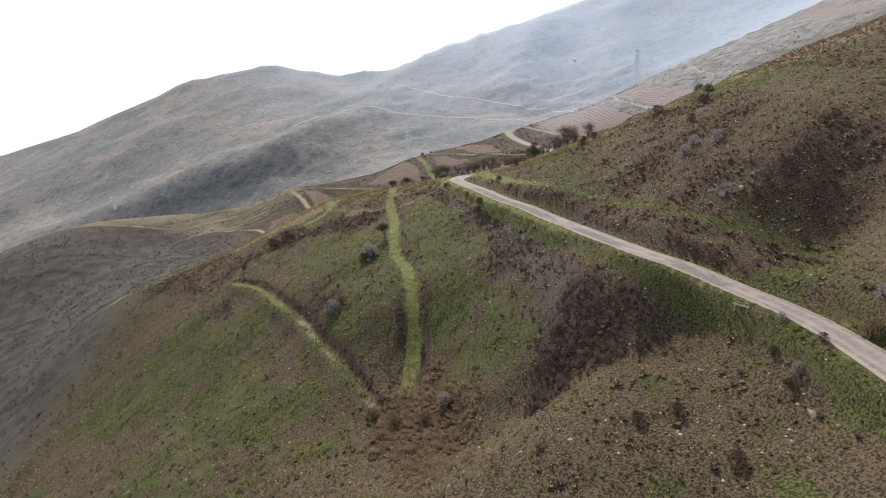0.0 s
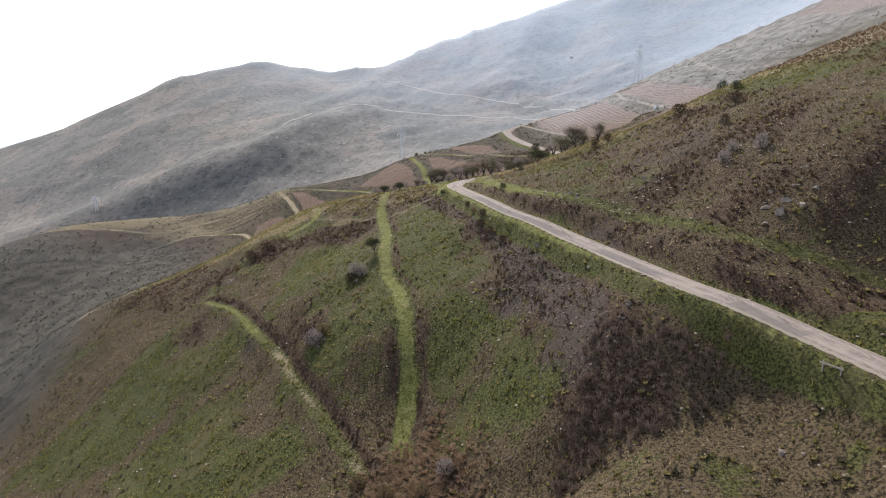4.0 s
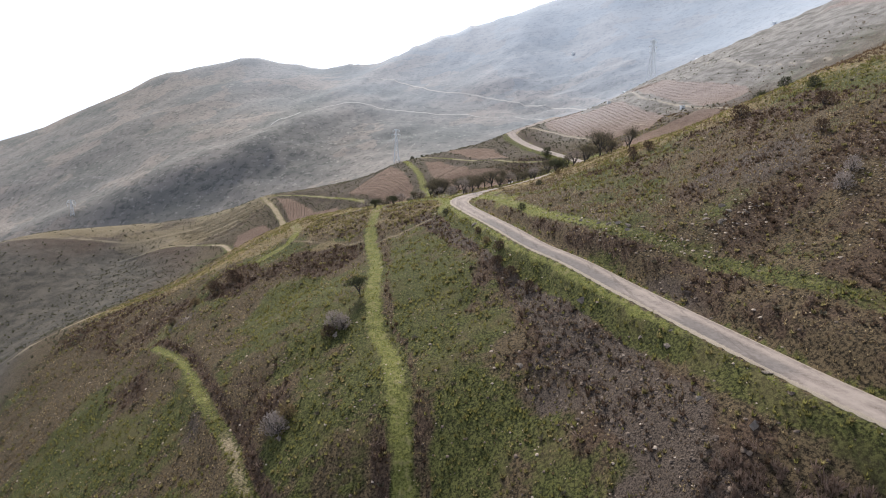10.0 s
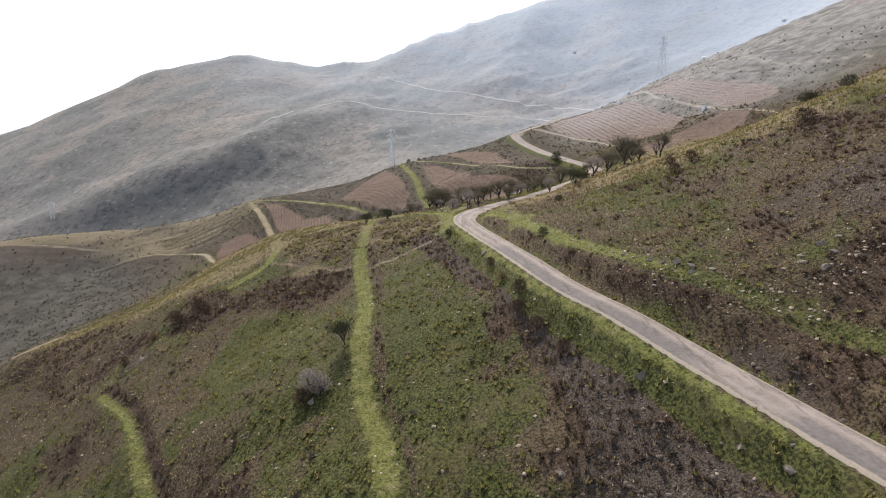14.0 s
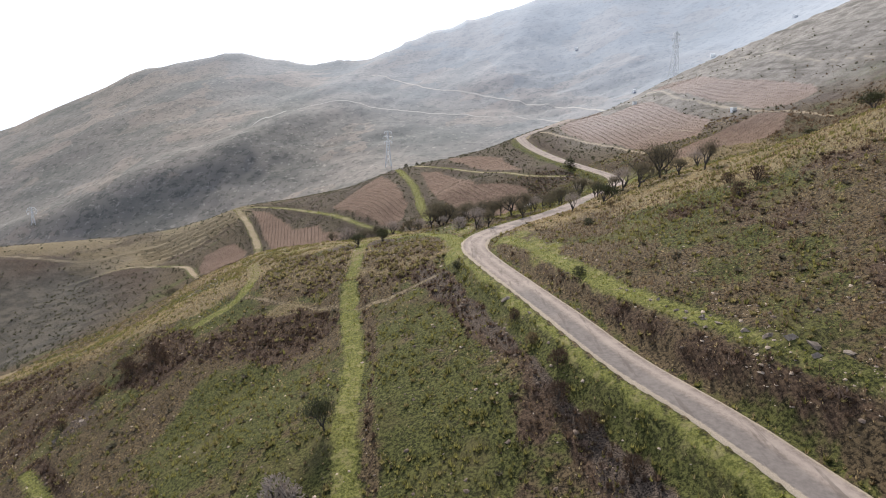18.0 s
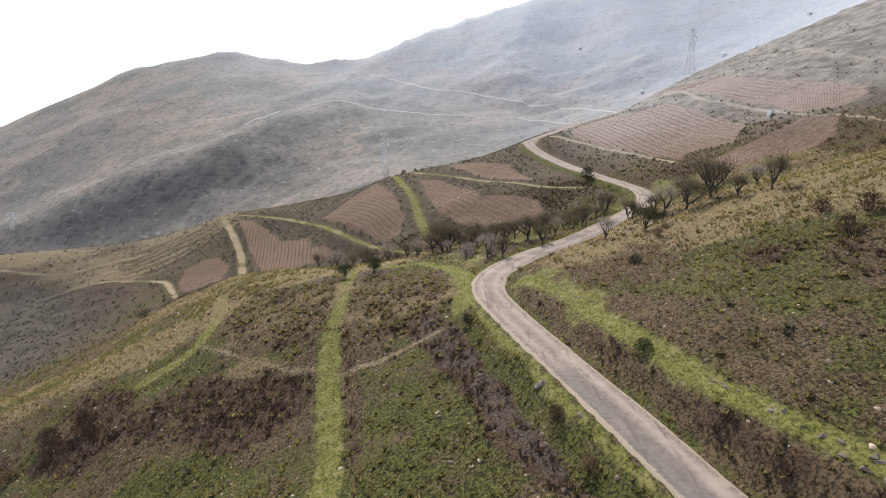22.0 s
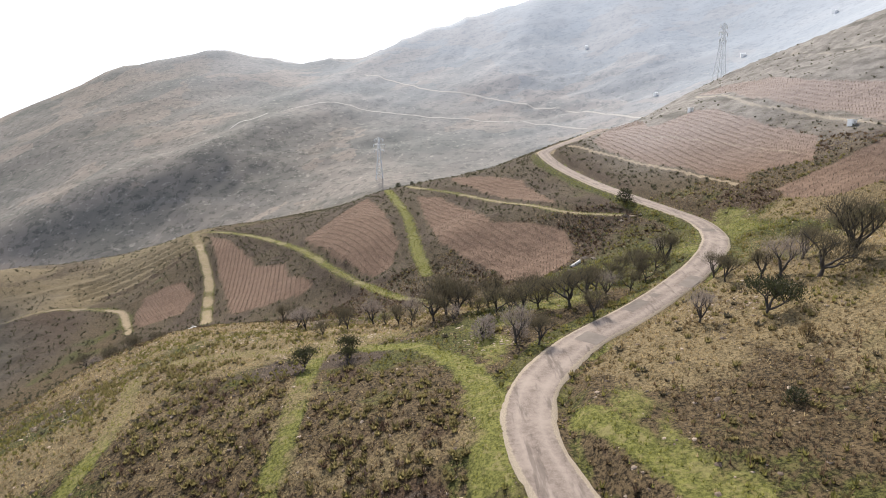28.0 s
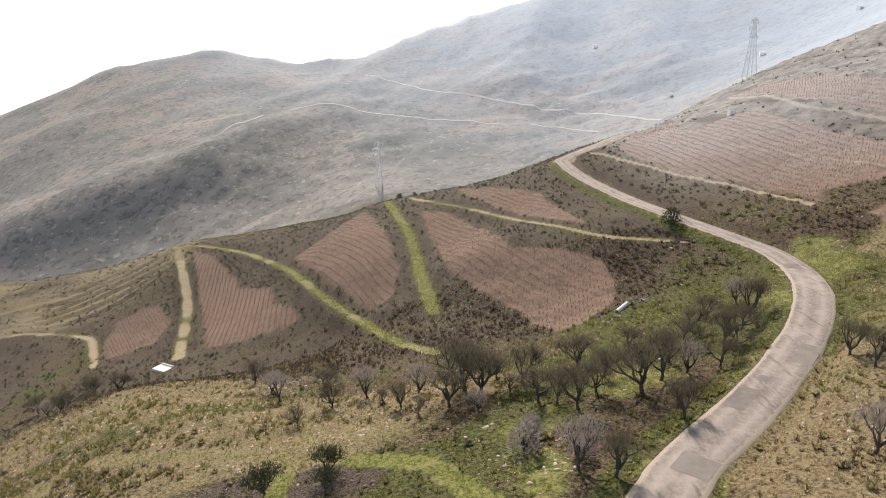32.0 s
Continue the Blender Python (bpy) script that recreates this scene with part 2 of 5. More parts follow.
MAT["verge"] = speckled("yellow_green_verge_grass", (0.108, 0.118, 0.024), (0.3, 0.285, 0.08), 0.4, 0.8, 0.0, island=True, thin=0.55, spec=0.1)
MAT["scrub_far"] = speckled("grey_green_bank_scrub", (0.05, 0.05, 0.032), (0.17, 0.155, 0.1), 0.3, 0.95, 0.0, island=True, thin=0.4, spec=0.1)
MAT["stalk"] = speckled("dead_rockrose_stalks", (0.055, 0.037, 0.025), (0.22, 0.148, 0.092), 0.5, 0.95, 0.0, island=True, thin=0.5, spec=0.1)
MAT["rubble"] = speckled("pale_pinkish_rubble", (0.22, 0.168, 0.127), (0.48, 0.38, 0.29), 2.5, 0.9, 0.5, 0.04, island=True, spec=0.15)
MAT["thicket"] = speckled("dead_shrub_wood", (0.075, 0.053, 0.042), (0.27, 0.188, 0.142), 0.6, 0.95, 0.0, island=True, thin=0.2, spec=0.1)
MAT["bracken"] = speckled("rusty_dry_bracken", (0.16, 0.1, 0.06), (0.42, 0.29, 0.185), 0.6, 0.95, 0.0, island=True, thin=0.4, spec=0.1)
MAT["rail_wood"] = speckled("weathered_rail_wood", (0.2, 0.165, 0.125), (0.36, 0.3, 0.235), 3.0, 0.9, 0.5, 0.01)
MAT["boulder"] = speckled("weathered_brown_schist", (0.11, 0.086, 0.068), (0.32, 0.262, 0.21), 1.3, 0.9, 0.9, 0.12, spec=0.1)
MAT["tussock"] = speckled("olive_brown_tussocks", (0.075, 0.066, 0.027), (0.33, 0.27, 0.12), 1.2, 0.95, 0.0, island=True, thin=0.6, spec=0.1)

# ---- the lie of the land: crests, streams, benches and tracks, as lines of x, y, height ----
ROAD = [(49.5, -60, 29), (49.6, -40, 31), (49.2, -24, 32.3), (47.8, -14, 33), (44, -4, 33.8), (40.2, 3.7, 34.8), (35.8, 11.5, 35.4), (31.4, 24, 35.8), (25.6, 41, 36.4), (21.4, 52, 37.2), (16.8, 63, 37.6), (13.2, 76, 38), (9.9, 89, 38), (6.8, 101.5, 38), (5, 111, 38), (5.5, 118, 38), (8, 125, 38), (14, 134, 38.2), (22.5, 142, 39), (30.5, 150, 40.2), (38, 159, 41.3), (44.5, 169.5, 42), (48.6, 180, 42.2), (49.8, 190, 42.7), (48.2, 199, 43.2), (44.8, 214, 44), (41, 232, 45), (38.6, 248, 46), (36.3, 264, 47.4), (34.6, 280, 49.5), (35.5, 289, 50.8), (42, 294.5, 53), (51, 300, 55.5), (62, 312, 58.5)]
BANK_TOP = [(62, 3, 36.1), (51, 12, 39.4), (44, 20, 40.6), (36, 41, 39.7), (28, 56, 41.6), (23.6, 67, 41.1), (19.6, 77, 40.8), (15.7, 94, 40.4), (12.4, 108, 39.6), (9.5, 115, 39.0)]
HILL_SHOULDER = [(72, -5, 49), (62, 22, 50.5), (54, 34, 48.6), (45, 50, 48), (38, 66, 45.5), (34, 82, 45.6), (30, 98, 45.2), (26, 114, 43.1), (24, 126, 41.5), (30, 138, 41.4), (38, 147, 44.1)]
HILL_FLANK = [(95, -5, 60), (84, 25, 61), (74, 48, 60.5), (62, 66, 57.2), (54, 88, 54.5), (50, 108, 52.6), (50, 126, 50.2), (52, 142, 48.6), (58, 160, 46), (77, 77, 64), (66, 92, 60)]
HILL_BACK = [(120, 0, 72), (112, 40, 76), (104, 70, 76.5), (101, 92, 74.5), (60, 112, 55.8), (70, 112, 60.4), (80, 117, 63.6), (90, 121, 67.4), (100, 124, 71), (110, 124, 75.2), (120, 120, 80), (82, 140, 57), (92, 150, 58.5), (80, 165, 51.5), (96, 168, 55.5), (84, 185, 53)]
HILL_TOP = [(160, 0, 92), (158, 50, 96), (145, 100, 92), (140, 130, 84), (134, 160, 76), (128, 195, 71.5)]
SPUR_CREST = [(2, 132, 36.5), (-1, 144, 35), (-9, 150, 33), (-17, 154, 31.3), (-27, 158, 29.3), (-42, 162, 26.6), (-55, 162, 21.8), (-70, 156, 13), (-88, 152, 4.5), (-110, 152, -3.5), (-125, 150, -9.5), (-142, 150, -18.4), (-165, 140, -36.9)]
SPUR_FACE = [(-4, 122, 36.0), (-10, 119, 34.2), (-18, 117, 31.7), (-28, 118, 29.1), (-38, 120, 26.4), (-50, 120, 21.5), (-62, 120, 16.7), (-78, 128, 9.6), (-95, 132, 2.3), (-115, 140, -5.0)]
STRIP = [(-17, 112, 31.2), (-15.8, 103, 29.7), (-12.6, 85.5, 28.4), (-11.4, 70, 27.4), (-10, 60.6, 25.6), (-8.5, 53.7, 24.4), (-6.3, 47.7, 24.2), (-4.6, 38.8, 23.4), (-3.3, 30.1, 20), (-2.5, 23.4, 15.3), (-2.9, 17, 11.6), (-2.9, 10.1, 10)]
FILL_FOOT = [(0, 104, 36.1), (3, 89.8, 35.1), (6, 75.5, 34.7), (9.5, 64.3, 34.7), (13, 53.7, 32.6), (17, 42.2, 32.3), (19.9, 29, 29.9), (22.6, 15.2, 29.9), (24.5, 2.9, 27.6)]
FACE_LOW = [(9, 39.6, 27.8), (8, 30.4, 24), (8.9, 19.4, 20.4), (10.8, 9.3, 18.4), (15.7, 2.6, 20.6), (21.5, -3.3, 21.8)]
GULLY = [(-5.5, 2.4, 8.6), (2.1, -4.7, 10.8), (7.9, -11.4, 12.4), (12.7, -10.5, 14.5), (19.5, -8.4, 18.3), (29.2, -5.2, 24.9), (37.1, -3.9, 26.9)]
NEAR_BANK = [(35.5, -9, 24.6), (24.9, -12, 23.4), (16, -15.5, 19.9), (10.1, -19, 17.2), (4.1, -23, 15.1), (33, -23, 22.8), (44, -28, 27), (30, -40, 20), (0, -45, 11.9)]
LEFT_PATH = [(-61.2, 88.1, 9.1), (-51.7, 78, 10.6), (-43.9, 65.9, 11.6), (-36.4, 53.9, 12), (-28.9, 42.8, 12), (-24.2, 33.6, 11.7), (-16.9, 22.4, 10.6), (-11.9, 14.6, 9.3), (-8.3, 8.9, 8.4)]
MID_FACE = [(-26, 100, 25.2), (-24.7, 88.6, 23.2), (-23, 74.7, 23.5), (-22.3, 61.9, 22.4), (-20.5, 52.6, 20.2), (-16.1, 43.1, 20), (-11.4, 32.2, 18.5)]
LEFT_FACE = [(-36, 108, 24.5), (-38, 95, 20.4), (-38, 83, 17.7), (-46, 95, 17.5), (-55, 105, 16.2), (-68, 111, 11.0)]
LEFT_LOW = [(-92.5, 91.1, -8.9), (-78.5, 77.2, -4.8), (-64.3, 62.6, -1.9), (-49.6, 39.1, -1.7), (-38.1, 25.7, 2.3), (-24.6, 12.2, 5.1), (-15.1, 0.7, 5.8)]
LEFT_FOOT = [(-150, 100, -41.3), (-120, 80, -30.4), (-92.8, 53.8, -21.9), (-68.1, 31.3, -13), (-46.5, 13.6, -4.6), (-29.5, -5.1, 0)]
LEFT_VALLEY = [(-260, 150, -78.0), (-200, 60, -75.0), (-150, 60, -54.9), (-100, -10, -36.1), (-60, -30, -15.2)]
BACK_SLOPE = [(8, 150, 36.5), (3, 162, 33), (-8, 167, 29.4), (-21, 168, 27.3), (-30, 172, 25.9), (-38, 178, 24), (-44, 183, 22.6), (-52, 183, 21.6), (-60, 188, 18), (-48, 192, 18.8), (-70, 196, 12.2), (-80, 199, 5.2), (-92, 202, -1.5), (-112, 208, -10)]
STREAM = [(30, 183, 36.6), (24, 188, 34.6), (16, 186, 31.9), (8, 190, 29.3), (-2, 191, 26.9), (-12, 198, 24.3), (-25, 214, 17.4), (-40, 228, 12.1), (-55, 234, 7.9), (-70, 235, 2.8), (-90, 250, -3.7), (-106, 258, -8.6), (-128, 256, -15.4), (-160, 240, -23.1)]
FIELD_STRIP = [(-5.5, 207, 27), (-8.2, 224, 28.6), (-10, 240, 30.2), (-12.6, 257, 32.4), (-16.9, 276, 34.2), (-20, 292, 34.8), (-22.5, 307, 34.3)]
FIELD_LINK = [(-14, 300, 36.7), (-10, 287, 37.7), (3.8, 264, 38.6), (15, 240, 39.3), (22, 222, 40.8), (29, 212, 40.7), (38.7, 206, 41.2)]
WEST_TRACK = [(-5.5, 187, 26.2), (-12, 197, 24.2), (-21, 217, 21.2), (-27, 228, 20.3), (-34, 240, 20), (-43, 258, 19.2), (-54, 281, 17), (-75, 313, 14), (-103, 340, 11.2), (-116, 347, 9.5)]
DOWN_TRACK = [(-115, 345, 8.9), (-100, 314, 7.4), (-92, 297, 4.5), (-86, 283, 2.6), (-79, 262, 1.0), (-72, 242, 2.2)]
LOW_TRACK = [(-106, 262, -8.3), (-113, 274, -9.2), (-122, 287, -9.5), (-141, 297, -11.7), (-158, 298, -13.0), (-185, 300, -21.5)]
FIELD_MIDDLE = [(-20, 225, 20.9), (-26, 245, 26.7), (-32, 268, 28.6), (-38, 290, 27.0), (-36, 312, 29.1), (-55, 300, 19.7), (2, 224, 35.5), (6, 240, 36.1), (0, 255, 35.9), (16, 205, 34.3), (26, 200, 36.4)]
UPPER_FIELD = [(0, 292, 40.3), (13, 279, 42.8), (22, 262, 42.7), (25.5, 240, 42.1)]
SHOULDER = [(24, 300, 46.1), (12, 308, 41.8), (0, 314, 38.2), (-22, 318, 33.2), (-45, 318, 25.5), (-60, 318, 19.8), (-90, 345, 13.8)]
LOW_FIELDS = [(-60, 250, 7.7), (-66, 266, 7.1), (-72, 285, 8.4), (-88, 306, 8.2), (-96, 272, -3.5), (-108, 290, -2.9), (-125, 310, -4.6)]
WEST_RIDGE = [(-152, 322, -10), (-175, 340, -8.3), (-201, 342, -8.5), (-228, 350, -11), (-266, 346, -14.7), (-300, 326, -25), (-345, 300, -46), (-120, 360, 7), (-150, 372, -3.5), (-215, 390, -24), (-194, 302, -19.4)]
EAST_FIELD = [(50, 290, 54.6), (66, 310, 58.5), (80, 322, 62.1), (88, 288, 67.6), (92, 250, 65.2), (93, 229, 61.2), (77, 206, 53.7), (64, 200, 49.1), (62, 224, 49.3), (55, 247, 50.5), (48, 275, 52.5)]
EAST_BANK = [(97, 236, 64.1), (100, 262, 70.8), (97, 285, 71.0), (108, 305, 74.7), (112, 258, 75.0), (120, 230, 73.6), (96, 200, 60.8)]
EAST_RIDGE = [(140, 200, 79.3), (140, 268, 88.8), (138, 282, 86.9), (131, 340, 84.0), (131, 370, 81.9)]
ROAD_HILL = [(66, 182, 48.8), (74, 177, 52.2), (60, 205, 47.8), (55, 215, 46.6), (90, 197, 58.4)]
BACK_VALLEY = [(-300, 445, -51.0), (-220, 440, -36.3), (-140, 430, -14.3), (-80, 420, 3.8), (-39, 444, 22.6), (20, 400, 23.3), (80, 420, 42.6), (160, 470, 70.8)]
FAR_FOOT = [(-600, 550, -85.0), (-420, 520, -52.4), (-283, 500, -18.0), (-197, 540, 19.9), (-130, 560, 34.4), (0, 560, 47.9), (120, 600, 77.1)]
FAR_SLOPE = [(-760, 740, -51.3), (-560, 740, 0.3), (-400, 740, 48.7), (-300, 740, 69.4), (-146, 740, 85.0), (0, 740, 101.9), (150, 760, 141.9), (300, 780, 203.4)]
FAR_CREST = [(-677, 930, 29.9), (-631, 930, 45.1), (-586, 930, 63.6), (-544, 935, 82.0), (-502, 940, 99.6), (-468, 945, 119.7), (-456, 950, 128.3), (-443, 950, 130.8), (-429, 950, 133.3), (-416, 950, 131.7), (-400, 950, 137.4), (-365, 950, 143.2), (-330, 950, 149.8), (-313, 950, 151.5), (-279, 950, 148.2), (-245, 950, 141.7), (-211, 950, 136.8), (-193, 950, 135.2), (-160, 950, 141.0), (-126, 950, 141.0), (-91, 950, 150.1), (-67, 950, 156.6), (-48, 950, 167.2), (-19, 955, 179.1), (11, 960, 188.7), (54, 965, 204.0), (97, 970, 215.3), (205, 980, 251.5)]
EDGE = [(-900, 930, 0), (400, 980, 330), (700, 900, 420), (500, 500, 230), (220, 300, 125), (300, 420, 150), (260, 560, 120), (140, -40, 70), (80, -60, 42), (0, -70, 12), (-100, -60, -42)]
LAND = [BANK_TOP, HILL_SHOULDER, HILL_FLANK, HILL_BACK, HILL_TOP, SPUR_CREST, SPUR_FACE, STRIP, FILL_FOOT, FACE_LOW, GULLY,
        NEAR_BANK, LEFT_PATH, MID_FACE, LEFT_FACE, LEFT_LOW, LEFT_FOOT, LEFT_VALLEY, BACK_SLOPE, STREAM, FIELD_STRIP,
        FIELD_LINK, WEST_TRACK, DOWN_TRACK, LOW_TRACK, FIELD_MIDDLE, UPPER_FIELD, SHOULDER, LOW_FIELDS, WEST_RIDGE,
        EAST_FIELD, EAST_BANK, EAST_RIDGE, ROAD_HILL, BACK_VALLEY, FAR_FOOT, FAR_SLOPE, FAR_CREST, EDGE, ROAD]


def bent(a, b):
    r2 = ((a[:, None] - b[None]) ** 2).sum(2) + 1e-12
    return 0.5 * r2 * np.log(r2)


knots = np.array([p for line in LAND for p in line], float)
kxy = knots[:, :2] / 100
n = len(knots)
lhs = np.zeros((n + 3, n + 3))
lhs[:n, :n] = bent(kxy, kxy) + np.eye(n) * 0.0008
lhs[:n, n:] = np.c_[np.ones(n), kxy]
lhs[n:, :n] = lhs[:n, n:].T
bend = np.linalg.solve(lhs, np.r_[knots[:, 2], 0, 0, 0])


def smooth(e0, e1, v):
    s = np.clip((v - e0) / (e1 - e0), 0, 1)
    return s * s * (3 - 2 * s)


def hashed(ix, iy, seed):
    h = (ix.astype(np.int64) * 374761393 + iy.astype(np.int64) * 668265263 + seed * 974634721) & 0x7fffffff
    h = ((h ^ (h >> 13)) * 1274126177) & 0x7fffffff
    return ((h ^ (h >> 16)) & 0xffff) / 65535.0


def value_noise(x, y, size, seed):
    """Smooth noise from -1 to 1 with features of that size."""
    u, v = x / size, y / size
    iu, iv = np.floor(u), np.floor(v)
    fu, fv = u - iu, v - iv
    fu, fv = fu * fu * (3 - 2 * fu), fv * fv * (3 - 2 * fv)
    a, b = hashed(iu, iv, seed), hashed(iu + 1, iv, seed)
    c, d = hashed(iu, iv + 1, seed), hashed(iu + 1, iv + 1, seed)
    return 2 * ((a * (1 - fu) + b * fu) * (1 - fv) + (c * (1 - fu) + d * fu) * fv) - 1


def fractal(x, y, size, seed, octaves=3):
    total, amp = 0, 1.0
    for k in range(octaves):
        total = total + amp * value_noise(x + 37.2 * k, y - 11.7 * k, size / 2 ** k, seed + k)
        amp *= 0.5
    return total / 1.75


def spline(line, step):
    """A smooth run of points through a line, about step apart."""
    p = np.array(line, float)
    q = np.vstack([2 * p[0] - p[1], p, 2 * p[-1] - p[-2]])
    out = []
    for i in range(1, len(q) - 2):
        count = max(2, int(np.hypot(*(q[i + 1] - q[i])[:2]) / step))
        s = (np.arange(count) / count)[:, None]
        out.append(0.5 * (2 * q[i] + (q[i + 1] - q[i - 1]) * s + (2 * q[i - 1] - 5 * q[i] + 4 * q[i + 1] - q[i + 2]) * s ** 2
                          + (3 * q[i] - q[i - 1] - 3 * q[i + 1] + q[i + 2]) * s ** 3))
    return np.vstack(out + [p[-1:]])


seen_before = {}


def nearest(x, y, run):
    """As run_distance, remembering the last answers."""
    key = (id(run), len(x), float(x[0]), float(x[-1]), float(y[0]), float(y[-1])) if len(x) > 1000 else None
    if key not in seen_before or key is None:
        if len(seen_before) > 40:
            seen_before.clear()
        seen_before[key] = run_distance(x, y, run)
    return seen_before[key]


def run_distance(x, y, run):
    """Distance in plan to a run of points, the run's height there and which side (positive: to the right of its way)."""
    d, z, side = np.full(len(x), 1e9), np.zeros(len(x)), np.zeros(len(x))
    lo, hi = run[:, :2].min(0) - 14, run[:, :2].max(0) + 14
    inside = np.where((x > lo[0]) & (x < hi[0]) & (y > lo[1]) & (y < hi[1]))[0]
    for block in np.array_split(inside, max(1, len(inside) // 20000)):
        dx, dy = x[block, None] - run[None, :, 0], y[block, None] - run[None, :, 1]
        k = (dx * dx + dy * dy).argmin(1)
        k = np.clip(k, 0, len(run) - 2)
        ex, ey = run[k + 1, 0] - run[k, 0], run[k + 1, 1] - run[k, 1]
        s = np.clip(((x[block] - run[k, 0]) * ex + (y[block] - run[k, 1]) * ey) / (ex * ex + ey * ey), -0.5, 1)
        px, py = x[block] - run[k, 0] - s * ex, y[block] - run[k, 1] - s * ey
        d[block], z[block], side[block] = np.hypot(px, py), run[k, 2] + s * (run[k + 1, 2] - run[k, 2]), np.sign(px * ey - py * ex)
    return d, z, side


def base_west(x, y):
    """The smooth ground, but only west of the spur."""
    out, west = np.zeros(len(x)), x < -90
    if west.any():
        out[west] = base_height(x[west], y[west])
    return out


def base_height(x, y):
    out = np.empty(len(x))
    for block in np.array_split(np.arange(len(x)), max(1, len(x) // 15000)):
        q = np.c_[x[block], y[block]] / 100
        out[block] = bent(q, kxy) @ bend[:n] + np.c_[np.ones(len(q)), q] @ bend[n:]
    return out


road_run = spline(ROAD, 1.5)
TRACKS = [(spline(STRIP, 2), 1.6), (spline(LEFT_PATH, 2), 1.1), (spline(FIELD_STRIP, 2), 1.6), (spline(FIELD_LINK, 2), 1.2),
          (spline(WEST_TRACK, 2), 1.4), (spline(DOWN_TRACK, 2), 1.7), (spline(LOW_TRACK, 2), 1.4)]


# rocky ribs that run down the far mountain: line, rise, width
RIBS = [(np.array([(-108, 655), (-134, 625), (-160, 591), (-178, 561), (-210, 538), (-246, 533), (-278, 519), (-330, 508), (-440, 500)], float), 9, 32), (np.array([(-240, 860), (-330, 760), (-430, 690), (-560, 650)], float), 6, 50),
        (np.array([(-60, 900), (-110, 800), (-130, 720)], float), 9, 35), (np.array([(120, 900), (80, 780), (60, 690)], float), 9, 45), (np.array([(230, 860), (200, 740), (190, 640)], float), 9, 45)]


def along_line(x, y, pts):
    d = np.full(len(x), 1e9)
    for a, b in zip(pts[:-1], pts[1:]):
        e = b - a
        s = np.clip(((x - a[0]) * e[0] + (y - a[1]) * e[1]) / (e @ e), 0, 1)
        d = np.minimum(d, np.hypot(x - a[0] - s * e[0], y - a[1] - s * e[1]))
    return d


def terraces(x, y):
    """Old terrace walls: narrow level steps across a slope."""
    out = np.zeros(len(x))
    for cx, cy, rx, ry, way, step, rise in ((-134, 323, 30, 22, 1.9, 6.5, 1.7), (180, 330, 60, 70, 0.5, 13, 2.6), (120, 640, 120, 90, 1.45, 26, 4.5), (60, 780, 120, 60, 1.4, 28, 4)):
        on = 1 - smooth(0.7, 1.15, np.hypot((x - cx) / rx, (y - cy) / ry))
        u = ((x - cx) * math.cos(way) + (y - cy) * math.sin(way)) / step + 0.6 * fractal(x, y, 30, 17)
        s = u - np.floor(u)
        out += on * rise * (smooth(0.7, 1.0, s) - s)
    return out


def height(x, y):
    """The height of the ground."""
    x, y = np.asarray(x, float), np.asarray(y, float)
    z = base_height(x, y)
    far = smooth(330, 520, y + 0.25 * np.abs(x))
    rough = fractal(x, y, 26, 3) * 0.6 + fractal(x, y, 6, 9) * 0.36 + value_noise(x, y, 1.9, 15) * 0.15
    spurs = np.abs(fractal(x + 0.25 * y, y * 0.45, 150, 5, 4)) * 4 - 1
    flank = far * (1 - smooth(760, 930, y))
    rough = rough * (1 - far) + flank * spurs * smooth(430, 560, y) + far * (fractal(x, y, 30, 6, 4) * 1.5 * (1 - 0.7 * smooth(860, 940, y)) + value_noise(x, y, 9, 8) * 0.6)
    rough = rough + np.exp(-((y - 948) / 26) ** 2) * (value_noise(x, y * 0.2, 17, 331) * 1.6 + value_noise(x, y * 0.2, 7, 333) * 0.9)
    cut = 1 - np.abs(fractal(x + 0.3 * y, y - 0.3 * x, 62, 351, 4)) * 2.2
    rough = rough + flank * smooth(420, 520, y) * (1 - 0.85 * smooth(-90, 30, x)) * (cut * 2.2 + fractal(x, y, 15, 355, 3) * 1.5 - 0.8)
    for run, rise, wide in RIBS:
        rough = rough + rise * np.exp(-(along_line(x, y, run) / wide) ** 2)
    rough = rough + terraces(x, y)
    dr, zr, side = nearest(x, y, road_run)
    calm = smooth(3.0, 9.0, dr)
    for run, half in TRACKS:
        dt, zt, s = nearest(x, y, run)
        w = 1 - smooth(half * 0.7, half + 2.2, dt)
        z = z * (1 - 0.85 * w) + zt * 0.85 * w
        calm = np.minimum(calm, 0.25 + 0.75 * smooth(half, half + 3, dt))
    z = z + rough * calm
    w = 1 - smooth(3.0, 5.2, dr)
    return z * (1 - w) + (zr - 0.12 - 0.25 * smooth(2.2, 3.0, dr)) * w


def inside_polygon(x, y, corners):
    hit, k = np.zeros(len(x), bool), len(corners)
    for i in range(k):
        (ax, ay), (bx, by) = corners[i], corners[(i + 1) % k]
        cross = (ay > y) != (by > y)
        hit ^= cross & (x < (bx - ax) * (y - ay) / (by - ay if by != ay else 1e-9) + ax)
    return hit


def steps(*spans):
    out = []
    for a, b, count in spans:
        out.append(np.linspace(a, b, count, endpoint=False))
    return np.concatenate(out)


def widening(a, b, first, growth=1.09):
    """Places from a to b, whose spacing grows."""
    out, step = [a], first
    while abs(out[-1] - b) > step:
        out.append(out[-1] + math.copysign(step, b - a))
        step *= growth
    return np.array(out + [b])


gx = np.concatenate([widening(-166, -1700, 1.4)[::-1], steps((-164.8, -108, 44), (-107.2, 122, 286)), widening(122, 1300, 0.9)])
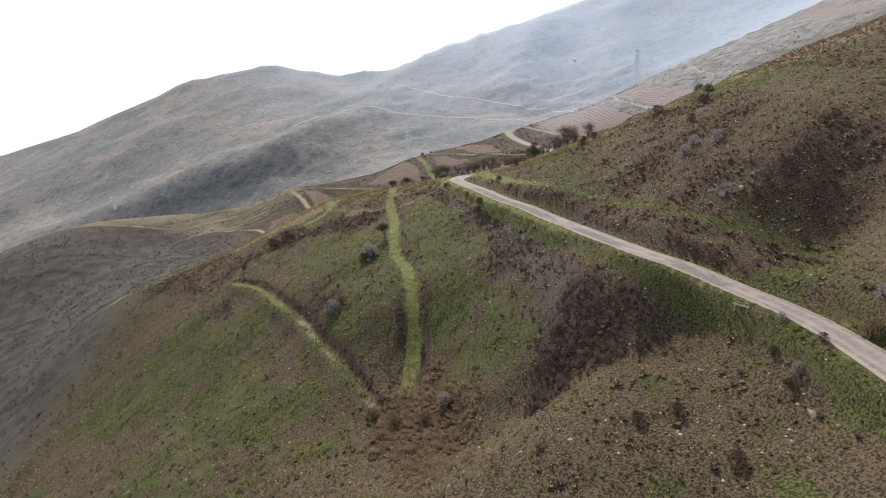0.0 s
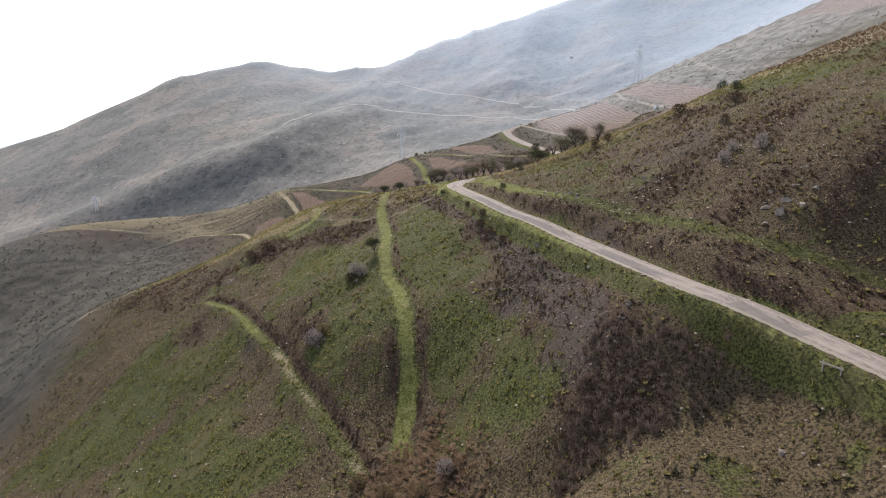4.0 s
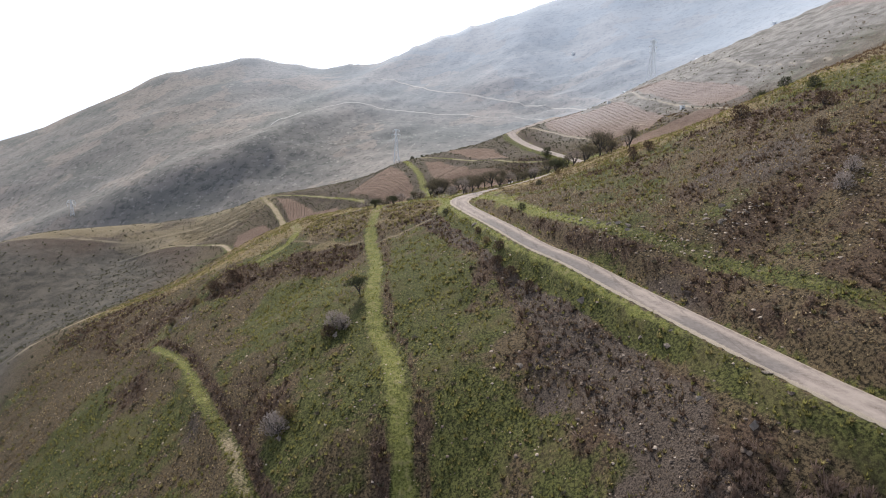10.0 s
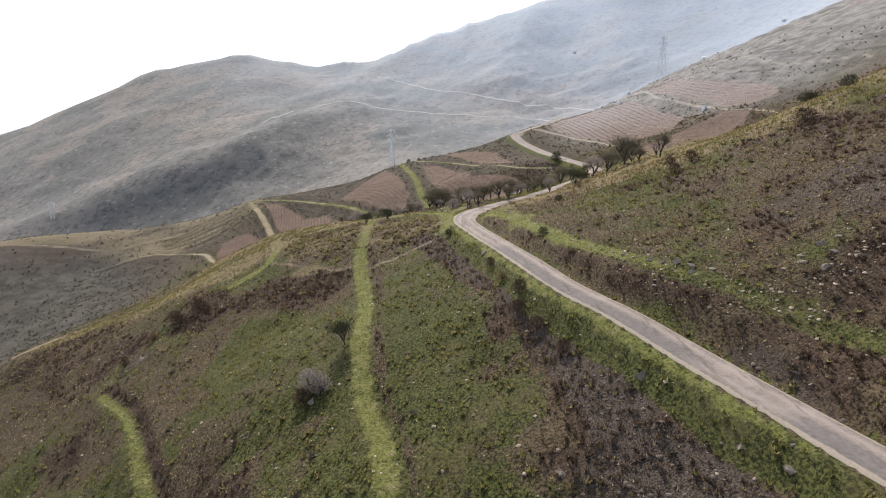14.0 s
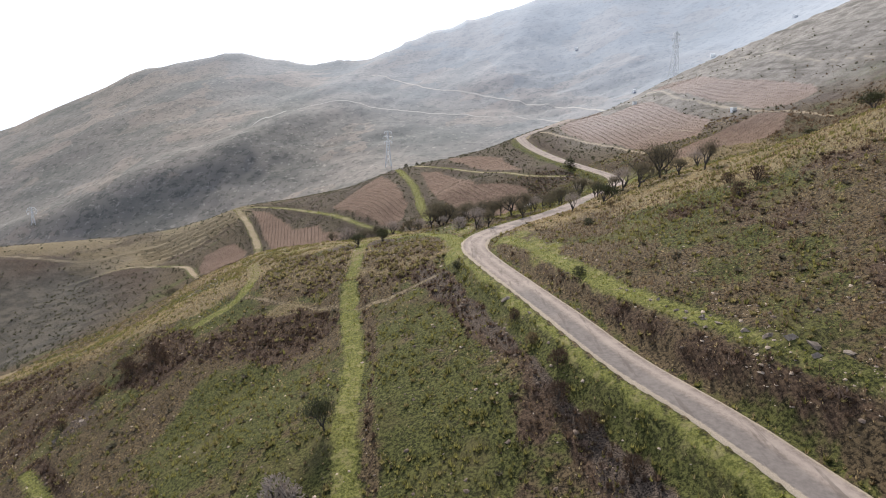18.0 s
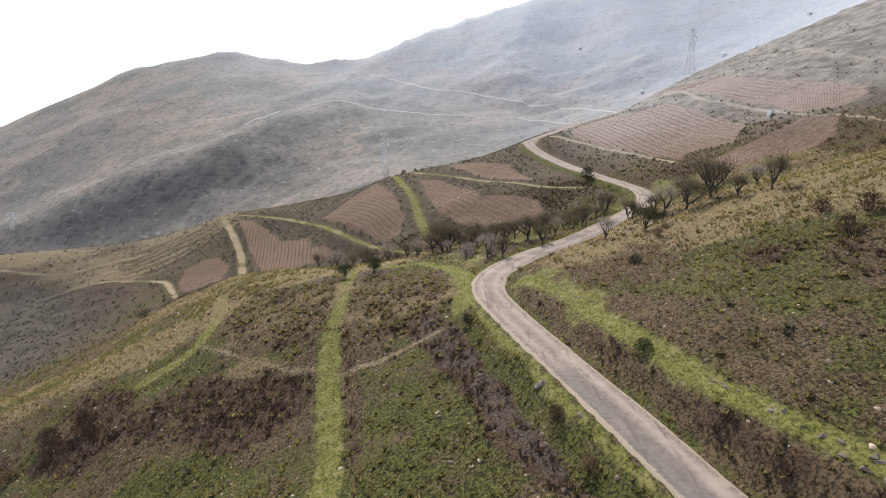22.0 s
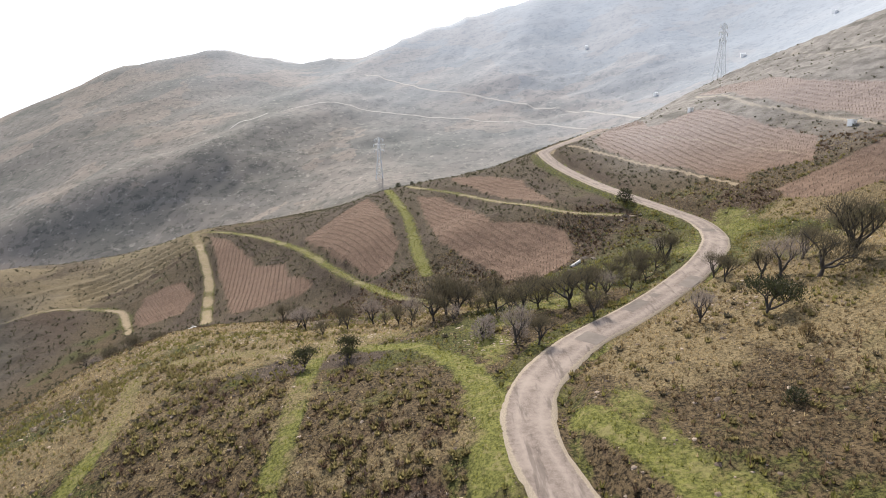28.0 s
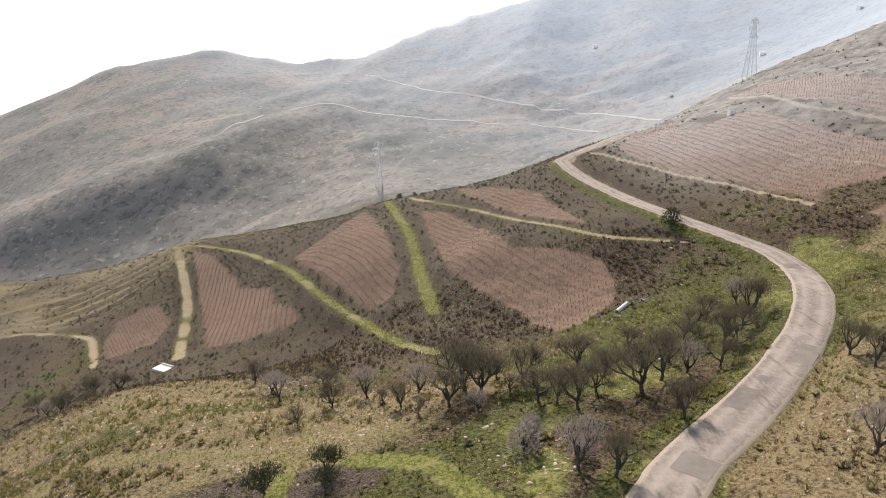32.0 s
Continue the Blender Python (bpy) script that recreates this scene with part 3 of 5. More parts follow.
gy = np.concatenate([widening(-32, -420, 0.9)[::-1], steps((-31.2, 218, 312)), steps((218, 352, 92)), widening(352, 1500, 1.5, 1.03)])
mx, my = np.meshgrid(gx, gy)
vx, vy = mx.ravel(), my.ravel()
vz = height(vx, vy)
# beyond the far crest the land drops to the coast, so that the skyline fits the camera's view
vz = vz - 0.9 * np.maximum(0, vy - 952 - 30 * np.clip((vx + 50) / 250, 0, 1))
vz = np.where(vx < -680, vz - 0.12 * (-680 - vx), vz)

# ---- what grows where ----
FIELDS = [
    [(-30.4, 302.8), (-23.5, 279.6), (-18.9, 258.5), (-15.5, 245.5), (-13.9, 234.2), (-14.6, 225.5), (-18.7, 224.3), (-23.4, 228.7), (-32.2, 242.9), (-47.2, 273.8), (-51, 284.4), (-43, 289.3)],
    [(-10.3, 274.7), (-1.8, 265.7), (6.4, 243.3), (10.4, 218.8), (17, 214.5), (24.1, 208), (26.7, 203.6), (26.1, 194.3), (23, 186.5), (18, 182.8), (13.9, 182.5), (11.5, 188.5), (8.8, 196.2), (2.8, 208.6), (-2.3, 219), (-5.3, 242.1), (-8.4, 261.7)],
    [(2, 290), (13, 279), (24, 262), (25.5, 237), (27, 220), (22, 231), (12, 258), (4, 277)],
    [(-103.5, 334.1), (-90.6, 319.7), (-73.9, 294.7), (-70, 284.9), (-53.9, 267), (-49.8, 253.7), (-39.8, 239.7), (-38.4, 234.5), (-51, 237.6), (-64.1, 241.5), (-74.2, 266.2)],
    [(-112, 278), (-114, 292), (-100, 294), (-90, 279), (-88, 264), (-103, 264)],
    [(50.6, 283.2), (66.4, 314.1), (79, 322.7), (67.9, 277.7), (76.2, 276.6), (83.9, 277.6), (86.1, 269.9), (87.4, 246.2), (89.8, 229.9), (89.5, 217.4), (78.9, 201.4), (76.9, 204.4), (70.6, 205.9), (67.8, 207.5), (64.3, 200.4), (64.6, 212.4), (61.8, 231.2), (57.1, 241.6), (53.5, 257.2), (50.9, 272.1)],
    [(105, 329), (113, 319), (110, 258), (116, 237), (119, 213), (117, 205), (106, 200), (100, 205), (101, 230), (95, 265)],
    [(190, 287), (211, 300), (198, 242), (190, 205), (183, 197), (178, 219)],
    [(66, 191), (81, 196), (96, 199), (102, 193), (96, 184), (76, 175), (68, 176), (64.5, 183)],
]
# x, y, reach along x, reach along y
GRASSY = [(-4.9, 82.7, 8, 14), (-3.8, 67.4, 9, 12), (-79.1, 58.6, 14, 12), (-48.3, 17.1, 16, 9), (-18.9, 35.1, 7, 12), (-70.4, 76.8, 10, 9), (-24, 140, 9, 6), (-50, 142, 9, 5), (-36, 164, 12, 5), (0.1, 70.4, 7, 36),
          (-4.8, 48.1, 8, 22), (-22.4, 66.2, 13, 20), (-29.7, 88.4, 9, 9), (-47.5, 56, 14, 12), (-64.1, 48.6, 15, 10), (-43.8, 31.4, 14, 9), (-28.5, 16.1, 10, 7), (4, 51.7, 6, 26), (5, 32.4, 7, 14), (7.9, 11, 8, 9),
          (15.7, 13.7, 6, 10), (-60, 100, 8, 8), (-45, 118, 8, 6), (56, 124, 22, 18), (46, 106, 16, 14), (34, 96, 9, 14), (70, 118, 16, 14)]
GREENER = [(-30, 150, 10, 5), (-46, 166, 10, 5), (-20, 162, 8, 5), (-4, 140, 8, 5), (-34, 156, 16, 5), (6, 152, 8, 9), (16, 160, 16, 9), (40, 170, 6, 26), (56, 186, 7, 20), (80, 84, 16, 18), (51.2, -3.2, 9, 5), (30, 148, 5, 10), (26, 180, 12, 6),
           (-70, 146, 30, 9), (60, 150, 22, 16)]
CHARRED = [(-25, 103, 9, 6), (-36, 106, 7, 6), (-52, 112, 9, 7), (-70, 104, 10, 9), (-27.8, 49.8, 7, 8), (24.4, -1.2, 7, 6), (2.1, 0, 8, 5), (55.8, 29.5, 18, 14), (69.9, 19.9, 16, 14),
           (-84, 112, 12, 8), (62.1, 50.1, 12, 10), (39, 84.1, 3, 5), (45.2, 72.6, 4, 4), (34, 96, 2.5, 3), (50.2, 62.7, 5, 5), (54, 96, 5, 6), (50, 40, 12, 15), (44, 60, 7, 9), (62, 80, 12, 13), (41, 88, 5, 7)]
CHARRED_TOO = [(20, 18, 5, 12), (25, 8, 5, 7), (15, 37, 3, 9), (31, 26, 2.5, 10), (8, 62, 2, 10), (-7, 110.5, 5, 2), (-27, 115, 6, 2.5), (-95, 126, 16, 9), (-60, 76, 5, 6), (-4, 24, 4, 10), (14, 190, 16, 6), (-40, 216, 30, 7), (44, 252, 6, 26),
               (58, 192, 8, 8), (88, 214, 8, 20), (104, 232, 5, 18), (122, 232, 4, 34), (96, 262, 3.5, 30), (110, 196, 12, 5), (-30, 318, 60, 7)]
STONY = [(15.9, 31, 4, 8), (21.6, 12.1, 5, 10), (-57.9, 97.6, 5, 4), (-48, 150, 14, 6), (50.2, 60.7, 9, 9), (-20, 140, 10, 4), (-37.3, 52.2, 3, 4), (27.9, 33.5, 4, 9)]


def blobs(x, y, spots, soft=0.55):
    out = np.zeros(len(x))
    wx, wy = x + fractal(x, y, 9, 71) * 3.5, y + fractal(x, y, 9, 83) * 3.5
    for cx, cy, rx, ry in spots:
        out = np.maximum(out, 1 - smooth(1 - soft, 1 + soft, np.hypot((wx - cx) / rx, (wy - cy) / ry)))
    return out


def verge_width(y, side):
    return np.where(side < 0, 3.9 + 0.7 * smooth(22, 34, y) * (1 - smooth(112, 126, y)), 3.9 - 0.4 * smooth(0, 20, y))


PLOTS = [[(-38, 129), (-31, 118), (-20, 108.5), (-18.6, 116), (-20, 139), (-37, 143)], [(-15.4, 108), (-5, 106), (0, 110), (-1, 126), (-15, 138)],
         [(-37, 113), (-29, 110), (-20, 104.5), (-18, 98), (-21, 93), (-28, 95), (-36, 104)], [(-52, 118), (-46, 114), (-42, 104), (-47, 98), (-56, 104)]]


def plot_share(x, y, which):
    wx, wy = x + 1.6 * fractal(x, y, 5, 341), y + 1.6 * fractal(x, y, 5, 343)
    out = np.zeros(len(x))
    for corners in which:
        out = np.maximum(out, inside_polygon(wx, wy, corners).astype(float))
    return out


def lushness(x, y):
    """How far new grass covers the verges, the strips and the grown-over tracks."""
    dr, zr, side = nearest(x, y, road_run)
    wide = verge_width(y, side) - np.where(side < 0, 1.0, 0.5)
    out = np.where(side < 0, 0.85, 0.4 + 0.35 * smooth(106, 120, y)) * smooth(2.3, 2.7, dr) * (1 - smooth(wide - 0.7, wide + 0.7, dr + 0.8 * fractal(x, y, 4, 61)))
    out = np.maximum(out, np.exp(-(nearest(x, y, bank_run)[0] / (1.2 + 0.6 * smooth(66, 96, y))) ** 2) * (0.85 + 0.4 * fractal(x, y, 10, 66)) * (0.45 + 0.55 * smooth(44, 74, y)))
    for (run, half), share in zip(TRACKS, (0.66, 0.58, 0.66, 0.5, 0.58, 0.42, 0.3)):
        dt, zt, s = nearest(x, y, run)
        share = share * (1 if run is not TRACKS[1][0] else 0.35 + 0.65 * smooth(44, 58, y))
        out = np.maximum(out, share * (1 - smooth(half * 0.75, half * 1.25, dt + 0.35 * fractal(x, y, 3, 77))))
    for run, half, green, bare in PATHS:
        out = np.maximum(out, 0.8 * green * (1 - smooth(half * 0.7, half * 1.3, nearest(x, y, run)[0] + 0.4 * fractal(x, y, 3, 79))))
    return np.maximum(out, 0.6 * blobs(x, y, LUSH))


def strawness(x, y):
    out = 0.85 * blobs(x, y, STRAW) * (1 - 0.45 * plot_share(x, y, PLOTS)) + 0.32 * fractal(x, y, 6, 121)
    return np.clip(out, 0, 1)


LUSH = [(3.5, 135, 3, 7), (-14, 149, 10, 3), (6, 144, 5, 4), (15, 152, 7, 5), (40, 164, 2.5, 14), (54, 182, 5, 12), (14.6, 103, 1.8, 13), (11.5, 115, 2.6, 4), (1.5, 120, 2.5, 6)]
STRAW = [(34, 124, 10, 10), (-27, 128, 12, 9), (-8, 118, 8, 8), (50, 108, 10, 10), (75, 132, 24, 36), (66, 108, 12, 18), (110, 120, 30, 60), (-230, 338, 60, 16), (-60, 132, 22, 10), (-30, 150, 26, 9), (-12, 160, 22, 8), (24, 134, 8, 9), (46, 128, 16, 14), (60, 140, 20, 24), (-52, 172, 26, 14), (-135, 336, 34, 30), (-160, 318, 40, 24),
         (-28, 108, 6, 4), (-46, 138, 12, 6), (74, 176, 16, 10), (-95, 150, 26, 8), (18, 123, 7, 9), (31, 141, 9, 10), (40, 112, 12, 9)]


scree_run = spline([(-4, 108, 0), (-0.6, 99, 0), (3.4, 86.5, 0), (6.3, 78, 0), (8.8, 71, 0), (11.5, 60, 0), (14, 51, 0), (17, 42, 0), (19, 34, 0), (21, 26, 0), (23.5, 16, 0)], 1.5)


def beyond_spur(x, y):
    return smooth(172, 190, y - 0.12 * np.maximum(0, x)) * (1 - smooth(330, 350, y)) * smooth(-112, -96, x) * (1 - 0.55 * smooth(35, 60, x))


def depth_of_valley(x, y):
    """How far down the deep valley west of the spur."""
    return smooth(-104, -140, x + 6 * fractal(x, y, 20, 47)) * (1 - smooth(-18, -6, base_west(x, y) + 0.03 * (y - 150) + 3 * fractal(x, y, 14, 49))) * (1 - smooth(330, 380, y))


def cover(x, y):
    """Shares of grass, field soil, trodden earth, stones, haze-tinted far garrigue and charred scrub."""
    # beyond about y 400 the ground takes colours with haze put in
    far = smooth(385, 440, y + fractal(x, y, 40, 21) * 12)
    grass = np.maximum(blobs(x, y, GRASSY), blobs(x, y, GREENER))
    grass = np.clip(0.27 + 0.3 * fractal(x, y, 30, 31) + 0.34 * fractal(x, y, 8, 35) + 0.45 * fractal(x, y, 4.5, 37) + 0.62 * grass, 0, 1)
    scrub = np.clip(np.maximum(blobs(x, y, CHARRED, 0.9), blobs(x, y, CHARRED_TOO, 0.9)) * (0.7 + 0.8 * fractal(x, y, 4, 45)) + 0.3 * fractal(x, y, 9, 41), 0, 1)
    valley = smooth(-108, -150, x) * (1 - smooth(-12, 3, base_west(x, y) + 0.03 * (y - 150)))
    scrub = np.maximum(scrub, 0.8 * valley + 0.25 * valley * fractal(x, y, 20, 43))
    beyond = beyond_spur(x, y)
    scrub = np.maximum(scrub, beyond * (0.55 + 0.5 * fractal(x, y, 12, 44)))
    brushy, heathy = plot_share(x, y, PLOTS[2:]), plot_share(x, y, PLOTS[:2])
    scrub = np.maximum(scrub, np.clip(brushy * (0.85 + 0.4 * fractal(x, y, 4, 46)) + heathy * (0.24 + 0.7 * fractal(x, y, 3, 48)), 0, 1))
    grass = grass * (1 - 0.85 * np.clip(scrub, 0, 1))
    stone = np.clip(blobs(x, y, STONY, 0.9) * (0.7 + 0.6 * fractal(x, y, 3.5, 53)) + 0.3 * fractal(x, y, 7, 51), 0, 1)
    ds = nearest(x, y, scree_run)[0] + 1.6 * fractal(x, y, 7, 55) + 0.9 * fractal(x, y, 2.5, 57)
    ds = ds - 1.7 * smooth(62, 36, y)
    stone = np.maximum(stone, 0.95 * (1 - smooth(0.8, 2.4, ds)))
    scrub = np.maximum(scrub, 0.75 * (1 - smooth(1.6, 4.2, ds)))
    grass = grass * (1 - 0.6 * stone)
    # dark walls of the old terraces
    on = 1 - smooth(0.75, 1.1, np.hypot((x + 134) / 30, (y - 323) / 22))
    u = ((x + 134) * math.cos(1.9) + (y - 323) * math.sin(1.9)) / 6.5 + 0.6 * fractal(x, y, 30, 17)
    wall = on * smooth(0.6, 0.75, u - np.floor(u))
    scrub, grass = np.maximum(scrub * (1 - on), wall), grass * (1 - on)
    dirt = 0.22 * on * (1 - wall)
    dr, zr, side = nearest(x, y, road_run)
    verge = smooth(2.3, 2.8, dr) * (1 - smooth(verge_width(y, side) + np.where(side < 0, 0.2, -0.9), verge_width(y, side) + np.where(side < 0, 1.8, -0.1), dr + 0.6 * fractal(x, y, 4, 61)))
    grass, scrub, stone = np.maximum(grass, verge), scrub * (1 - verge), stone * (1 - verge)
    ledge = np.exp(-(nearest(x, y, bank_run)[0] / 1.7) ** 2) * (0.8 + 0.3 * fractal(x, y, 10, 66))
    grass, scrub = np.maximum(grass, ledge), scrub * (1 - ledge)
    db, zb, over = nearest(x, y, bank_run)
    bank = smooth(3.4, 4.4, dr + 0.6 * fractal(x, y, 5, 63)) * (side > 0) * (over < 0) * smooth(0.9, 1.9, db) * (dr < 16) * (y > -2) * (1 - smooth(112, 124, y))
    scrub, grass = np.maximum(scrub, bank * (0.62 + 0.6 * fractal(x, y, 5, 64))), grass * (1 - 0.5 * bank)
    for k, (run, half) in enumerate(TRACKS):
        dt, zt, s = nearest(x, y, run)
        on = 1 - smooth(half * 0.75, half * 1.25, dt + 0.35 * fractal(x, y, 3, 77))
        worn = (0.3, 0.5, 0.5, 0.7, 0.62, 0.75, 0.85)[k] * (0.8 + 0.5 * fractal(x, y, 7, 78 + k))
        worn = worn * (1 - smooth(44, 58, y)) if k == 1 else worn
        grass, scrub, stone = np.maximum(grass, on), scrub * (1 - on), stone * (1 - on)
        dirt = np.maximum(dirt, on * np.clip(worn, 0, 1))
        # dark edge on one side: scrub that also stands in for the bank's shade
        rim = np.exp(-((dt - half - 1.0) / 0.8) ** 2) * (k < 2) * (s < 0)
        deep = 1.0 if k == 1 else 0.55
        scrub, grass = np.maximum(scrub, deep * rim), grass * (1 - 0.9 * deep * rim)
    for run, half, green, bare in PATHS:
        dt, zt, s = nearest(x, y, run)
        on = 1 - smooth(half * 0.7, half * 1.3, dt + 0.4 * fractal(x, y, 3, 79))
        grass, scrub, dirt = np.maximum(grass * (1 - on), on * green), scrub * (1 - on), np.maximum(dirt, on * bare)
    field = np.zeros(len(x))
    wx, wy = x + fractal(x, y, 7, 91) * 0.9, y + fractal(x, y, 7, 93) * 0.9
    for corners in FIELDS:
        field = np.maximum(field, inside_polygon(wx, wy, corners).astype(float))
    grass, scrub = grass * (1 - field), scrub * (1 - field)
    return grass, field, dirt, stone, far, scrub


bank_run = spline(BANK_TOP, 1.5)
# footpaths and far tracks: run, half width, grass, bare earth
PATHS = [(spline([(-40, 122, 0), (-28, 112, 0), (-20, 106.5, 0), (-15.5, 103.5, 0), (-8.7, 102.6, 0), (-2, 104, 0)], 1.5), 0.75, 0.3, 0.45),
         (spline([(-46, 150, 0), (-41, 135, 0), (-40, 122, 0), (-46, 116, 0)], 1.5), 1.3, 1.0, 0.0),
         (spline([(-18, 148, 0), (-18, 134, 0), (-17, 116, 0)], 1.5), 1.3, 0.9, 0.0),
         (spline([(-40, 152, 0), (-20, 146, 0), (-4, 138, 0), (2, 122, 0), (1, 108, 0)], 1.5), 1.5, 1.0, 0.0),
         (spline([(-180, 120, 0), (-150, 132, 0), (-140, 140, 0), (-126, 146, 0), (-112, 154, 0)], 2), 2.6, 0.1, 0.6),
         (spline([(44, 286, 0), (49, 269, 0), (54, 250, 0), (59, 233, 0), (62, 222, 0), (63, 202, 0)], 2), 0.7, 0.0, 0.7),
         (spline([(102, 323, 0), (93, 265, 0), (96, 244, 0), (98.5, 226, 0), (98, 202, 0), (103, 193, 0), (106, 179, 0)], 2), 0.7, 0.2, 0.7),
         (spline([(146, 335, 0), (138, 301, 0), (130, 250, 0), (131, 228, 0), (136, 211, 0), (142, 190, 0)], 2), 0.8, 0.2, 0.6),
         (spline([(64, 270, 0), (71, 253.5, 0), (78, 232, 0), (80.5, 209, 0)], 2), 0.5, 0.1, 0.5),
         (spline([(35.5, 289, 0), (38, 294, 0), (46, 300, 0), (58, 308, 0)], 2), 3.4, 0.0, 0.9),
         (spline([(-300, 330, 0), (-235, 322, 0), (-190, 318, 0), (-160, 330, 0), (-130, 338, 0)], 2), 1.5, 0.3, 0.5)]



def ridge_haze_share(x, y):
    """How far the haze-paled colours of the east and west ridges cover the ground."""
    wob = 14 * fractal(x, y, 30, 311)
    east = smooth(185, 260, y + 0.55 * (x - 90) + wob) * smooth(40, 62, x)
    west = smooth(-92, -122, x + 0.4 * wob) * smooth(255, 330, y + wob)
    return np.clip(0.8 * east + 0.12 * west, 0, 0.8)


ground_mesh = bpy.data.meshes.new("ground")
w, h = len(gx), len(gy)
idx = np.arange(w * h).reshape(h, w)
quads = np.stack([idx[:-1, :-1], idx[:-1, 1:], idx[1:, 1:], idx[1:, :-1]], -1).reshape(-1, 4)


def fill_mesh(mesh, verts, faces):
    """Verts (n, 3) and faces (m, k) as arrays, quickly."""
    verts, faces = np.asarray(verts, np.float32), np.asarray(faces, np.int32)
    mesh.vertices.add(len(verts))
    mesh.vertices.foreach_set("co", verts.ravel())
    m, k = faces.shape
    mesh.loops.add(m * k)
    mesh.loops.foreach_set("vertex_index", faces.ravel())
    mesh.polygons.add(m)
    mesh.polygons.foreach_set("loop_start", np.arange(m, dtype=np.int32) * k)
    mesh.update(calc_edges=True)
    return mesh


fill_mesh(ground_mesh, np.c_[vx, vy, vz], quads)
ground_mesh.polygons.foreach_set("use_smooth", np.ones(len(quads), bool))
shares = cover(vx, vy)
# share of haze put into the mountain's colour, growing uphill and towards +x
haze_zone = np.clip(smooth(-20, 220, vz + 0.22 * vx + fractal(vx, vy, 120, 301) * 22), 0, 1)
for name, three in (("cover_more", (np.maximum(depth_of_valley(vx, vy), 0.4 * beyond_spur(vx, vy) * (1 - shares[1]) * (1 - shares[2]) * (1 - shares[0])), ridge_haze_share(vx, vy), np.zeros(w * h))), ("cover", shares[:3]), ("cover_too", shares[3:]), ("haze_and_grass", (haze_zone, lushness(vx, vy) * (1 - shares[1]), strawness(vx, vy) * (1 - shares[1])))):
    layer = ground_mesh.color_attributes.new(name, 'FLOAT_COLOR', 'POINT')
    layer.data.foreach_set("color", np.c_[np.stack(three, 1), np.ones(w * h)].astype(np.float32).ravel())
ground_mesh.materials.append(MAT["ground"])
ground = tagged(new("ground", ground_mesh), "steep hillside of brown scrub, green grass strips and vineyard soil", "hillside", kind="structure")

# ---- the road and the sea ----
road_fine = spline(ROAD, 0.6)
across = np.array([-2.35, -2.1, -1.6, -1.0, -0.5, 0, 0.5, 1.0, 1.6, 2.1, 2.35])
tan = np.gradient(road_fine[:, :2], axis=0)
tan /= np.hypot(tan[:, 0], tan[:, 1])[:, None]
nor = np.c_[tan[:, 1], -tan[:, 0]]
along = np.r_[0, np.cumsum(np.hypot(*np.diff(road_fine[:, :2], axis=0).T))]
rows_n = len(road_fine)
wobble = fractal(along, along * 0, 5, 101) * 0.16
verts, wear = [], []
# the lane towards the drop is patched with darker asphalt for most of the straight
dark_lane = smooth(14, 17, road_fine[:, 1]) * (1 - smooth(84, 90, road_fine[:, 1])) * (1 - 0.8 * smooth(0.1, 0.35, fractal(along, along * 0 + 3, 16, 103)))
for k, a in enumerate(across):
    wide = a + (np.sign(a) * wobble if abs(a) > 2.3 else 0)
    verts.append(np.c_[road_fine[:, :2] + nor * np.reshape(wide, (-1, 1)), road_fine[:, 2] + 0.03 - 0.012 * a * a - (0.16 if abs(a) > 2.3 else 0)])
    wheel = math.exp(-((abs(a) - 0.9) / 0.35) ** 2)
    wear.append(np.c_[np.full(rows_n, wheel), np.full(rows_n, smooth(1.5, 2.3, abs(a))), dark_lane * smooth(0.25, -0.1, a), np.ones(rows_n)])
verts, wear = np.stack(verts, 1).reshape(-1, 3), np.stack(wear, 1).reshape(-1, 4)
ridx = np.arange(rows_n * len(across)).reshape(rows_n, -1)
rquads = np.stack([ridx[:-1, :-1], ridx[:-1, 1:], ridx[1:, 1:], ridx[1:, :-1]], -1).reshape(-1, 4)
road_mesh = fill_mesh(bpy.data.meshes.new("road"), verts, rquads)
road_mesh.polygons.foreach_set("use_smooth", np.ones(len(rquads), bool))
layer = road_mesh.color_attributes.new("wear", 'FLOAT_COLOR', 'POINT')
layer.data.foreach_set("color", wear.astype(np.float32).ravel())
road_mesh.materials.append(MAT["asphalt"])
road = tagged(new("road", road_mesh), "narrow worn grey asphalt mountain road with crumbling edges", "road", kind="structure")

sea_mesh = fill_mesh(bpy.data.meshes.new("water"), [(-4800, 1000, -22), (-300, 1000, -22), (-300, 4700, -22), (-4800, 4700, -22)], [(0, 1, 2, 3)])
sea_mesh.materials.append(MAT["water"])
tagged(new("water", sea_mesh), "pale hazy sea beyond the mountain", "sea", kind="structure")

# ---- helpers for things ----
rng = np.random.default_rng(7)


def land(x, y):
    """The height of the ground sheet as it is meshed."""
    x, y = np.atleast_1d(np.asarray(x, float)), np.atleast_1d(np.asarray(y, float))
    i, j = np.clip(np.searchsorted(gx, x) - 1, 0, len(gx) - 2), np.clip(np.searchsorted(gy, y) - 1, 0, len(gy) - 2)
    u, v = (x - gx[i]) / (gx[i + 1] - gx[i]), (y - gy[j]) / (gy[j + 1] - gy[j])
    grid = vz.reshape(h, w)
    return (grid[j, i] * (1 - u) + grid[j, i + 1] * u) * (1 - v) + (grid[j + 1, i] * (1 - u) + grid[j + 1, i + 1] * u) * v


def spot(x, y, sink=0.0):
    return Vector((x, y, float(land(x, y)[0]) - sink))


